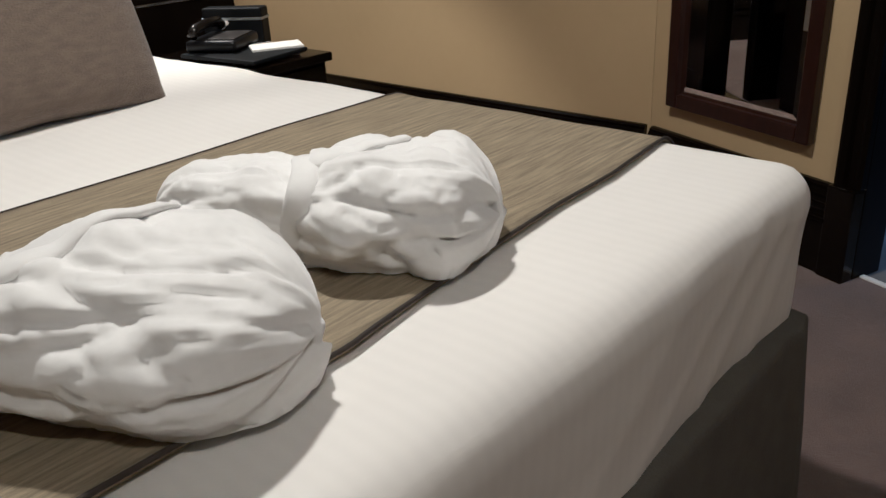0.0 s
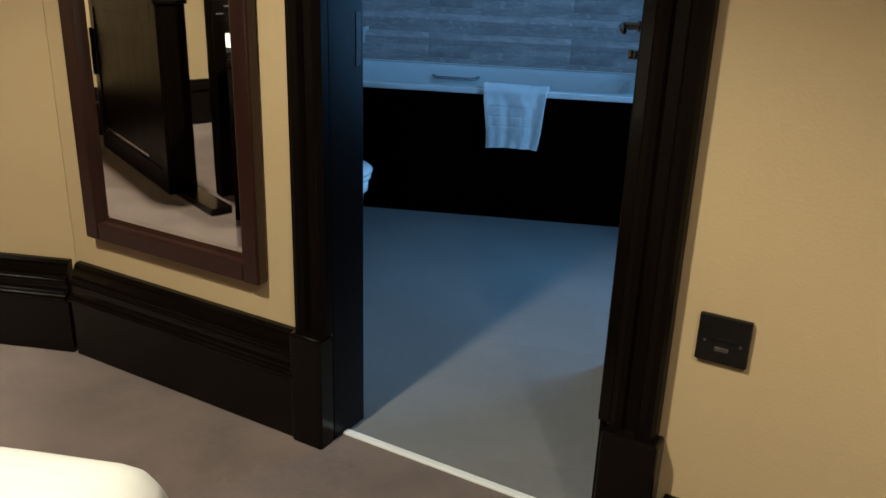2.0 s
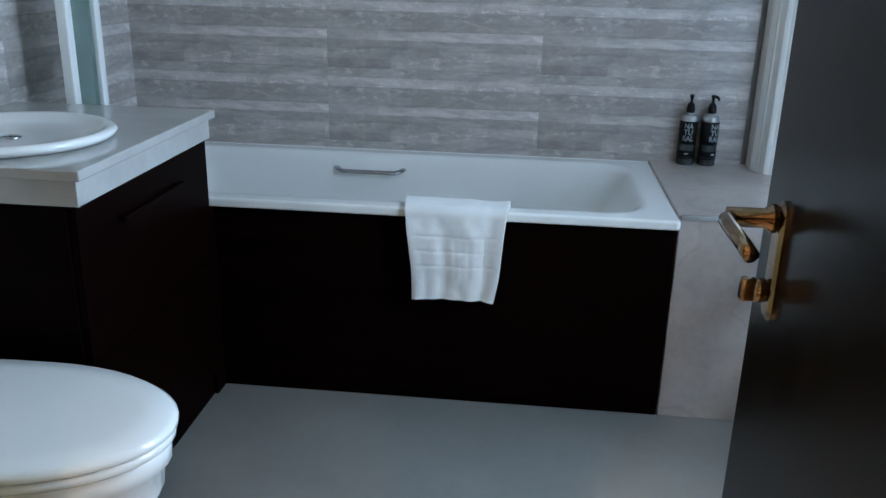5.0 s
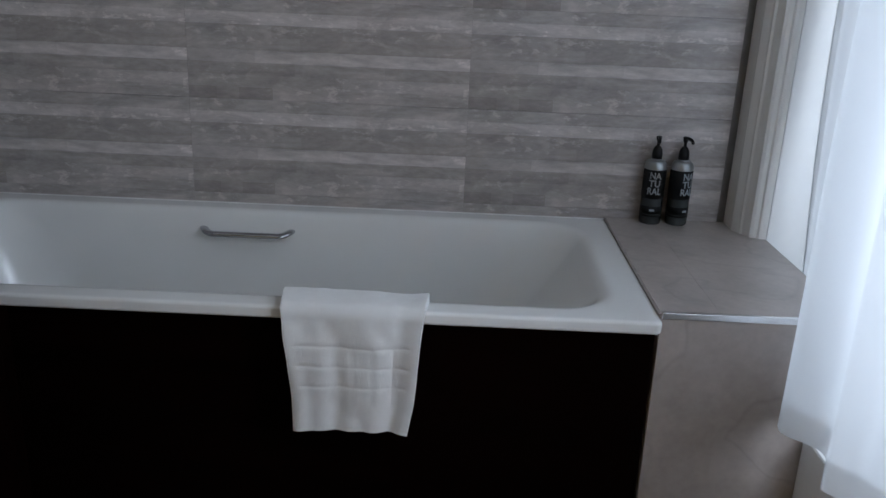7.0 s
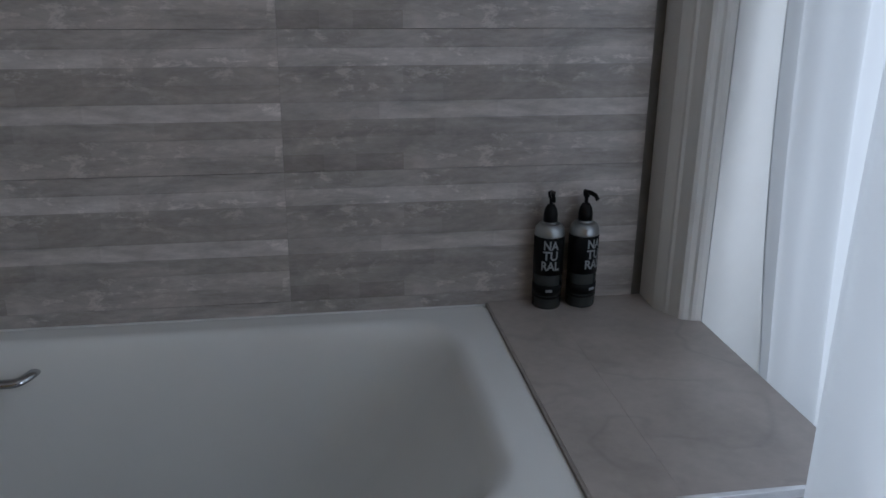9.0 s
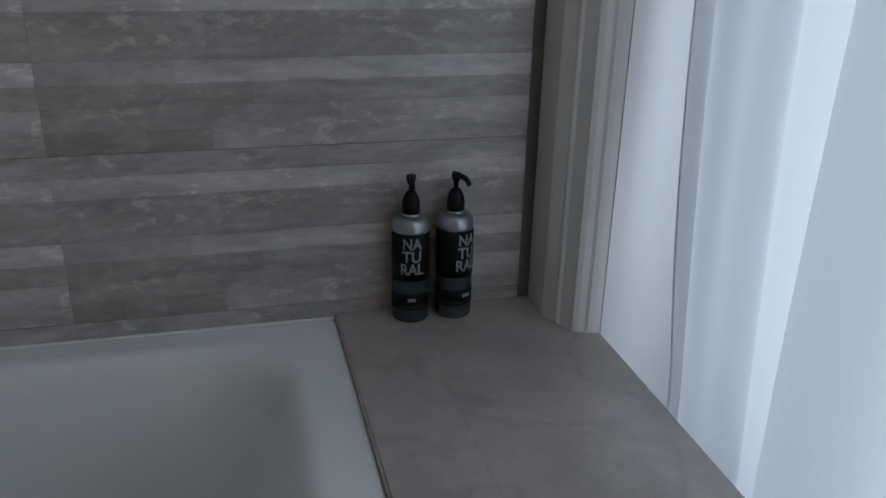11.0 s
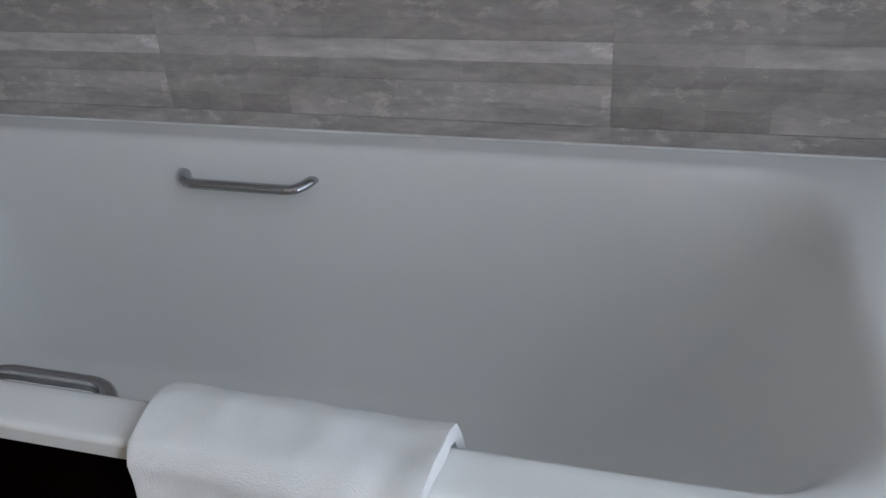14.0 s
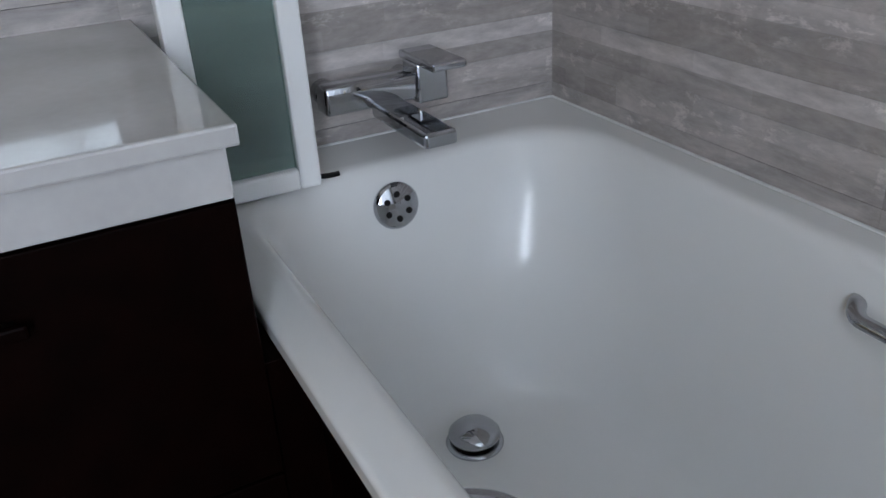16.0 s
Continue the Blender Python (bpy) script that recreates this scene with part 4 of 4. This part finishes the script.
# bed runner: follows the mattress top and both sides
own = bmesh.new()
prof = []
R = 0.078
for k in range(7):
    prof.append((BY0 - 0.008, 0.45 + (BZ - 0.07 - 0.45) * k / 6))
for k in range(1, 9):
    a = radians(180 - 90 * k / 8)
    prof.append((BY0 + 0.07 + R * math.cos(a), BZ - 0.07 + R * math.sin(a)))
for k in range(1, 90):
    prof.append((BY0 + 0.07 + (BY1 - BY0 - 0.14) * k / 90, BZ + 0.008))
for k in range(1, 9):
    a = radians(90 - 90 * k / 8)
    prof.append((BY1 - 0.07 + R * math.cos(a), BZ - 0.07 + R * math.sin(a)))
for k in range(1, 7):
    prof.append((BY1 + 0.008, BZ - 0.07 + (0.45 - BZ + 0.07) * k / 6))
RX0, RX1 = -1.518, -0.797
grid = []
for y, z in prof:
    row = []
    for j in range(31):
        f = j / 30
        wav = 0.006 * noise.noise((y * 2.0, 4.2, 0)) - f * (0.050 * max(0.0, min(1.0, (y + 4.35) / 0.45)) ** 0.8 + 0.028 * max(0.0, min(1.0, (y + 3.75) / 0.25)))
        row.append(own.verts.new((RX0 + (RX1 - RX0) * f + wav, y, z + 0.003 * noise.noise((f * 5, y * 4, 1.0)) + 0.0015)))
    grid.append(row)
for a, b in zip(grid, grid[1:]):
    for j in range(30):
        own.faces.new((a[j], a[j + 1], b[j + 1], b[j]))
edge_r = [tuple(r[-1].co) for r in grid]
edge_l = [tuple(r[0].co) for r in grid]
runner = empty("bed_runner", pose(0, 0, 0))
tagged(runner, "taupe woven bed runner with dark piped edges across the bed foot", "bed runner")
cl = part("cloth", own, RUNNER, runner, "", True)
md = cl.modifiers.new("thickness", "SOLIDIFY")
md.thickness = 0.006
md.offset = -1
part("piping", tube(edge_r, 0.0030, 8), PIPING, runner, "dark piped edge", True)
part("piping", tube(edge_l, 0.0022, 8), PIPING, runner, "dark piped edge", True)


def robe(name, at, length, fat, seed, label):
    """A towelling robe rolled and tied at its waist: two plump lobes, soft folds gathered to the tie, an overlapping flap and a belt."""
    n, m = 150, 120

    def surf(f, a):
        x = (f - 0.5) * length
        t = (f - 0.45) / 0.5
        e = min(f, 1 - f)
        end = 0.20 if t > 0 else 0.26
        cap = (1 - (1 - min(1.0, e / end)) ** 2.3) ** 0.5
        neck = math.exp(-(t / 0.20) ** 2)
        r = fat * cap * (1.10 if t > 0 else 0.92) * (1 - 0.24 * neck)
        c, s = math.cos(a), math.sin(a)
        w = Vector((t * 1.6 + seed, c * 0.9, s * 0.9))
        wander = 1.5 * noise.noise(w * 0.9)
        gather = math.exp(-(t / 0.46) ** 2)
        g = 0.5 + 0.5 * math.sin(a * 6 + 2.2 * t + seed + 2.6 * wander)
        fold = (0.13 * g ** 1.8 - 0.045) * gather
        # broad soft creases that run mostly lengthwise, and puffs between them
        v = Vector((t * 1.1 + seed, c * 1.5 + 0.5 * s * t, s * 1.5))
        soft = 1 - abs(noise.noise(v * 1.25)) * 2.2
        crease = -0.10 * max(0.0, soft) ** 5 - 0.05 * max(0.0, 1 - abs(noise.noise(v * 2.7 + Vector((5, 1, 0)))) * 2.4) ** 4
        lump = 0.22 * noise.noise(w * 0.85 + Vector((0, 0, 7))) + 0.14 * noise.noise(w * 2.0 + Vector((3, 0, 1))) + 0.05 * noise.noise(w * 4.3)
        dent = 0.012 * noise.noise(w * 9.0) + 0.006 * noise.noise(w * 21.0)
        # the loose front edge laid over the roll, running slantwise from the tie to the end
        near = math.remainder(a - 0.95 + 1.1 * t + 0.3 * wander, 2 * math.pi)
        flap = (0.10 * math.exp(-(max(near, 0.0) / 0.75) ** 2) if near > 0 else 0.10 * math.exp(-(near / 0.07) ** 2)) * min(1.0, max(0.0, t) * 3.0) * cap
        rr = r * (1 + fold + lump + dent + crease + flap) + 0.0016 * noise.noise((x * 90, c * 16, s * 16))
        y, z = rr * c * 1.28, rr * s * 1.02
        base = -fat * 0.62
        if z < base:
            z = base + 0.08 * (z - base)
            y *= 1.03
        return Vector((x + 0.020 * noise.noise((c * 1.3, s * 1.3, seed)) * max(0.0, 1 - e / 0.25), y, z + fat * 0.66))

    own = bmesh.new()
    rings = [[own.verts.new(surf(0.003 + 0.994 * (0.5 - 0.5 * math.cos(math.pi * i / n)), 2 * math.pi * k / m)) for k in range(m)] for i in range(n + 1)]
    for a, b in zip(rings, rings[1:]):
        for k in range(m):
            own.faces.new((a[k], a[(k + 1) % m], b[(k + 1) % m], b[k]))
    own.faces.new(rings[0][::-1])
    own.faces.new(rings[-1])
    bmesh.ops.recalc_face_normals(own, faces=own.faces)
    ob = empty(name, at)
    tagged(ob, label, "bathrobe", "rolled robes on the bed")
    part("roll", own, TERRY, ob, "", True)

    def band(path, width, kind, words):
        """A flat towelling strip that lies on the roll."""
        pts = [surf(f, a) for f, a in path]
        for _ in range(4):
            pts = [pts[0]] + [(p + q + u) / 3 for p, q, u in zip(pts, pts[1:], pts[2:])] + [pts[-1]]
        axis = Vector((0, 0, fat * 0.55))
        strip = bmesh.new()
        rows = []
        for q, p in enumerate(pts):
            d = (pts[min(q + 1, len(pts) - 1)] - pts[max(q - 1, 0)]).normalized()
            out = (p - Vector((p.x, 0, axis.z)))
            out = (out - d * out.dot(d)).normalized()
            side = d.cross(out)
            fade = min(1.0, 0.25 + min(q, len(pts) - 1 - q) / 4)
            rows.append([strip.verts.new(p + side * (width * 0.5 * math.cos(h)) * fade + out * ((0.0065 * math.sin(h) * fade) + 0.002)) for h in (2 * math.pi * v / 14 for v in range(14))])
        for a, b in zip(rows, rows[1:]):
            for k in range(14):
                strip.faces.new((a[k], a[(k + 1) % 14], b[(k + 1) % 14], b[k]))
        strip.faces.new(rows[0][::-1])
        strip.faces.new(rows[-1])
        bmesh.ops.recalc_face_normals(strip, faces=strip.faces)
        part(kind, strip, TERRY, ob, words, True)

    band([(0.45 + 0.03 * math.sin(k * 0.25 + seed), radians(-35 + 6.2 * k)) for k in range(42)], 0.036, "belt", "towelling belt tied round the middle")
    band([(0.47 + 0.27 * (k / 30), radians(112 - 60 * (k / 30) ** 1.3)) for k in range(31)], 0.030, "belt_end", "loose end of the belt")
    return ob


robe("bathrobe", pose(-1.000, -4.195, BZ + 0.010, 0, 0, 36), 0.44, 0.081, 1.3, "white towelling bathrobe rolled and tied on the runner")
robe("bathrobe", pose(-0.985, -4.585, BZ + 0.010, 0, 0, 40), 0.55, 0.089, 6.1, "white towelling bathrobe rolled and tied, lying by the bed edge")


cushion = empty("cushion", pose(-2.07, -4.10, BZ + 0.235, 0, -14, 0))
tagged(cushion, "brown-grey woven square cushion leaning on the pillows", "cushion")
own = bmesh.new()
bmesh.ops.create_grid(own, x_segments=50, y_segments=50, size=0.5)
top = [v for v in own.verts]
ret = bmesh.ops.duplicate(own, geom=list(own.verts) + list(own.edges) + list(own.faces))
for v in top:
    u_, w_ = v.co.x * 2, v.co.y * 2
    v.co.z = 1
for el in ret["geom"]:
    if isinstance(el, bmesh.types.BMVert):
        el.co.z = -1
for v in own.verts:
    u_, w_ = v.co.x * 2, v.co.y * 2
    puff = (max(0, 1 - u_ ** 4) * max(0, 1 - w_ ** 4)) ** 0.5
    ear = 1 - 0.07 * (1 - abs(u_ * w_)) * max(abs(u_), abs(w_)) ** 2
    v.co = Vector((v.co.z * (0.078 * puff + 0.004) + 0.004 * noise.noise((u_ * 3, w_ * 3, v.co.z)), u_ * 0.29 * ear, w_ * 0.255 * ear))
bmesh.ops.recalc_face_normals(own, faces=own.faces)
part("cover", own, CUSHION, cushion, "", True)


def pillow(name, at):
    own = rounded_box(-0.11, 0.11, -0.36, 0.36, -0.22, 0.22, 0.10, 30, lambda p, d: p * (1 - 0.10 * abs(p.y / 0.36) ** 3) + Vector((0.008 * noise.noise(p * 6), 0, 0)), False)
    return tagged(part(name, own, SHEET, None, "", True, at), "plump white pillow against the headboard", "pillow", "pillows")


pillow("pillow", pose(-2.42, -4.25, BZ + 0.215, 0, -16, 0))
pillow("pillow", pose(-2.42, -4.97, BZ + 0.215, 0, -16, 0))

NX, NY, NZ = -2.60, -3.470, 0.675
night = empty("nightstand", pose(NX, NY, 0))
tagged(night, "dark wood bedside table beside the bed", "nightstand")
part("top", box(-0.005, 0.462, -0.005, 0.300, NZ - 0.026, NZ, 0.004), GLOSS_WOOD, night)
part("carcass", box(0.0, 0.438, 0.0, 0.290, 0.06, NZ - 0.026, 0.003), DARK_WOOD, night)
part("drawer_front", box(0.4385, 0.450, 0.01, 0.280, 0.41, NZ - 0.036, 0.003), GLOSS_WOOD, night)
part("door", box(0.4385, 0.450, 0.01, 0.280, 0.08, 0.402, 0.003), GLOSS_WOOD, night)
part("plinth", box(0.015, 0.415, 0.015, 0.275, 0.004, 0.06), DARK_WOOD, night)

tagged(part("magazine", box(-0.10, 0.10, -0.14, 0.14, 0, 0.008, 0.002), PAPER, None, "", False, pose(-2.36, -3.30, NZ + 0.0005, 0, 0, 74)),
             "pale magazine lying on the bedside table", "magazine")
tagged(part("folder", box(-0.11, 0.11, -0.15, 0.15, 0, 0.012, 0.003), LABEL_BLACK, None, "", False, pose(-2.31, -3.36, NZ + 0.009, 0, 0, 98)),
              "black folder lying on the bedside table", "folder")
holder = empty("menu_holder", pose(-2.52, -3.225, NZ + 0.0005, 0, 0, 30))
tagged(holder, "black leatherette menu box standing on the bedside table", "menu holder")
part("box", box(-0.10, 0.10, -0.03, 0.03, 0, 0.115, 0.006), LABEL_BLACK, holder)
part("edge_band", box(-0.101, 0.101, -0.032, 0.031, 0.078, 0.086, 0.001), SILVER, holder, "thin silver band")
tagged(part("notepad", box(-0.05, 0.05, -0.075, 0.075, 0, 0.007, 0.001), SHEET, None, "", False, pose(-2.26, -3.28, NZ + 0.0215, 0, 0, -30)),
              "small white notepad on the black folder", "notepad")
phone = empty("telephone", pose(-2.41, -3.36, NZ + 0.0215, 0, 0, 30))
tagged(phone, "grey and black telephone on the bedside table", "telephone")
part("base", box(-0.08, 0.08, -0.09, 0.09, 0, 0.035, 0.012), BLACK, phone, "black base", True)
part("handset", tube([(-0.045, -0.10, 0.050), (-0.045, -0.08, 0.066), (-0.045, 0.0, 0.072), (-0.045, 0.08, 0.066), (-0.045, 0.10, 0.050)], 0.015, 12), SOCKET, phone, "dark grey handset", True)
part("coiled_cord", tube([(-0.045 + 0.006 * math.cos(k * 1.3), 0.10 + 0.0016 * k, 0.040 + 0.006 * math.sin(k * 1.3) + 0.010 * math.sin(k * 0.06)) for k in range(50)], 0.0016, 6), SHEET, phone, "pale coiled cord", True)
part("keypad", box(-0.015, 0.07, -0.07, 0.07, 0.034, 0.038, 0.002), WORN_METAL, phone, "dark keypad panel")

chest = empty("cabinet", pose(-3.982, -3.140, 0, 0, 0, 3.7))
tagged(chest, "slim dark wood cabinet with a panelled front and a pale strip", "cabinet")
part("carcass", box(0.0, 1.077, 0.0, 0.118, 0.004, 0.835, 0.004), DARK_WOOD, chest)
part("top", box(-0.012, 1.089, -0.008, 0.140, 0.836, 0.858, 0.004), DARK_WOOD, chest)
for x0, x1, z0, z1 in ((0.0, 0.075, 0.004, 0.835), (1.002, 1.077, 0.004, 0.835), (0.0755, 1.0015, 0.004, 0.105), (0.0755, 1.0015, 0.745, 0.835)):
    part("frame_rail", box(x0, x1, 0.1185, 0.130, z0, z1, 0.003), DARK_WOOD, chest)
part("front_panel", box(0.076, 1.001, 0.1185, 0.123, 0.106, 0.744, 0.001), DARK_WOOD, chest)
part("kick_strip", box(0.10, 0.80, 0.1235, 0.129, 0.118, 0.132, 0.001), TRIM_METAL, chest, "pale metal strip")
part("handle", box(0.030, 0.042, 0.1305, 0.150, 0.40, 0.64, 0.003), DARK_WOOD, chest, "dark upright bar handle")
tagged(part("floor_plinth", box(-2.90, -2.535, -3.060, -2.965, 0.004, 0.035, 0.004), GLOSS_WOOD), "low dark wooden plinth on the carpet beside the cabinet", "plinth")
own = rounded_box(-0.13, 0.13, -0.10, 0.10, 0, 0.14, 0.06, 20, lambda p, d: p + 0.03 * Vector((noise.noise(p * 14), noise.noise(p * 14 + Vector((3, 0, 0))), 0.4 * noise.noise(p * 12 + Vector((0, 5, 0))))))
tagged(part("cloth_bag", own, PURPLE, None, "", True, pose(-3.12, -3.055, 0.8585) @ Matrix.Diagonal((1.0, 0.75, 1.0, 1.0))), "crumpled purple cloth bag on the wooden cabinet", "bag")

# wall mirror
glass = empty("wall_mirror", OBLIQUE @ pose(-1.3185, -0.003, 0.37))
tagged(glass, "tall mirror in a red-brown mahogany frame hung on the wall", "mirror")
MW, MH, FW = 0.2965, 1.18, 0.048
for s0, s1 in ((-MW, -MW + FW), (MW - FW, MW)):
    part("stile", box(s0, s1, -0.034, 0, 0, MH, 0.005), MAHOGANY, glass)
for z0_, z1_ in ((0, FW), (MH - FW, MH)):
    part("rail", box(-MW + FW, MW - FW, -0.033, 0, z0_, z1_, 0.005), MAHOGANY, glass)
own = bmesh.new()
o, i_ = 0.0, 0.028
a = [own.verts.new(p) for p in ((-MW + FW, -0.012, FW), (MW - FW, -0.012, FW), (MW - FW, -0.012, MH - FW), (-MW + FW, -0.012, MH - FW))]
b = [own.verts.new(p) for p in ((-MW + FW + i_, -0.016, FW + i_), (MW - FW - i_, -0.016, FW + i_), (MW - FW - i_, -0.016, MH - FW - i_), (-MW + FW + i_, -0.016, MH - FW - i_))]
for k in range(4):
    own.faces.new((a[k], a[(k + 1) % 4], b[(k + 1) % 4], b[k]))
own.faces.new(b)
part("pane", own, MIRROR, glass, "silvered pane")
part("back_board", box(-MW + FW, MW - FW, -0.009, 0, FW, MH - FW), BLACK, glass)

# socket plate
plate = empty("wall_socket", OBLIQUE @ pose(0.0, -0.001, 0.505))
tagged(plate, "black nickel shaver or switch plate on the wall", "socket")
part("face", box(-0.044, 0.044, -0.010, 0, -0.044, 0.044, 0.003), SOCKET, plate)
part("rocker", box(-0.012, 0.012, -0.013, -0.009, -0.020, -0.012, 0.001), TRIM_METAL, plate, "metal rocker")
part("slot", box(-0.022, 0.022, -0.0112, -0.009, -0.002, 0.004, 0.0005), BLACK, plate)
for s in (-0.030, 0.030):
    part("screw", cylinder((s, -0.0115, -0.004), (s, -0.009, -0.004), 0.003, seg=12), TRIM_METAL, plate)

switch = empty("light_switch", OBLIQUE @ pose(0.006, -0.001, 1.134))
tagged(switch, "bronze light switch plate with a bright rim on the wall", "light switch")
part("face", box(-0.044, 0.044, -0.009, 0, -0.044, 0.044, 0.003), BRASS, switch)
part("rim", box(-0.046, 0.046, -0.006, -0.0005, -0.046, 0.046, 0.002), SOCKET, switch)
part("rocker", box(-0.014, 0.014, -0.012, -0.008, -0.020, 0.020, 0.002), SOCKET, switch)

# ---- floor and wall tiles ----
bfloor = structure("bathroom_floor", box(-1.72, 0.62, -3.05, 0.02, -0.06, -0.0008), FLOOR_GROUT, "plain pale grey floor tiles with fine joints", "floor")
tile_me = finish("tile", box(0.0003, 0.5997, 0.0003, 0.5997, -0.010, 0.0), FLOOR_TILE)
for i in range(4):
    for j in range(6):
        t = new("tile", tile_me)
        t.parent = bfloor
        t.matrix_basis = pose(-1.99 + i * 0.6, -3.03 + j * 0.6 - 0.005, 0)

TW, TH, Z0 = 0.684, 0.238, 0.347
STRIPS = [  # tones along each strip, from the tile's foot up: (share, tone)
    [(0.10, 0), (0.08, 1), (0.12, 0), (0.25, 2), (0.45, 2)],
    [(0.55, 2), (0.45, 3)],
    [(0.38, 1), (0.32, 2), (0.30, 1)],
    [(0.24, 3), (0.30, 5), (0.46, 4)],
    [(0.40, 2), (0.60, 1)],
    [(0.30, 2), (0.25, 1), (0.45, 2)],
    [(0.60, 4), (0.40, 5)],
    [(0.35, 3), (0.30, 2), (0.35, 3)]]
DEPTHS = (0.0002, 0.0005, 0.0, 0.0007, 0.0002, 0.0001, 0.0008, 0.0003)


def strip_tile(x0, x1, name):
    """Part of a strip-patterned tile between two shares of its width; front at y = 0, facing -y."""
    own = bmesh.new()
    h = (TH - 0.0006) / 8
    for k, segs in enumerate(STRIPS):
        za, zb = 0.0003 + k * h + 0.00008, 0.0003 + (k + 1) * h - 0.00008
        y = -DEPTHS[k]
        f = 0.0
        lo_, hi_ = x0 * TW + 0.00015, x1 * TW - 0.00015
        for share, tone in segs:
            xa, xb = max(f * TW, lo_), min((f + share) * TW, hi_)
            f += share
            if xb - xa < 1e-4:
                continue
            q = own.faces.new([own.verts.new(p) for p in ((xa, y, za), (xb, y, za), (xb, y, zb), (xa, y, zb))])
            q.material_index = tone
        for zz, flip in ((za, False), (zb, True)):
            q = [own.verts.new(p) for p in ((lo_, y, zz), (hi_, y, zz), (hi_, 0.010, zz), (lo_, 0.010, zz))]
            fc = own.faces.new(q[::-1] if not flip else q)
            fc.material_index = 1
    for xx in (x0 * TW + 0.0003, x1 * TW - 0.0003):
        own.faces.new([own.verts.new(p) for p in ((xx, 0, 0.0003), (xx, 0.010, 0.0003), (xx, 0.010, TH - 0.0003), (xx, 0, TH - 0.0003))]).material_index = 1
    return finish(name, own, TONES)


back = bpy.data.objects["wall_bath"]
side = bpy.data.objects["wall_vanity"]
full, first, last = strip_tile(0, 1, "tile"), strip_tile(0.04, 1, "tile"), strip_tile(0, 0.94, "tile")
for r in range(9):
    for c, me in ((-1.728, first), (-1.044, full), (-0.360, last)):
        t = new("tile", me)
        t.parent = back
        t.matrix_basis = pose(c, 0, Z0 + r * TH)
    for c in (0.0, -TW, -2 * TW):
        t = new("tile", full)
        t.parent = side
        t.matrix_basis = pose(-1.700, c - TW, Z0 + r * TH, 0, 0, 90)
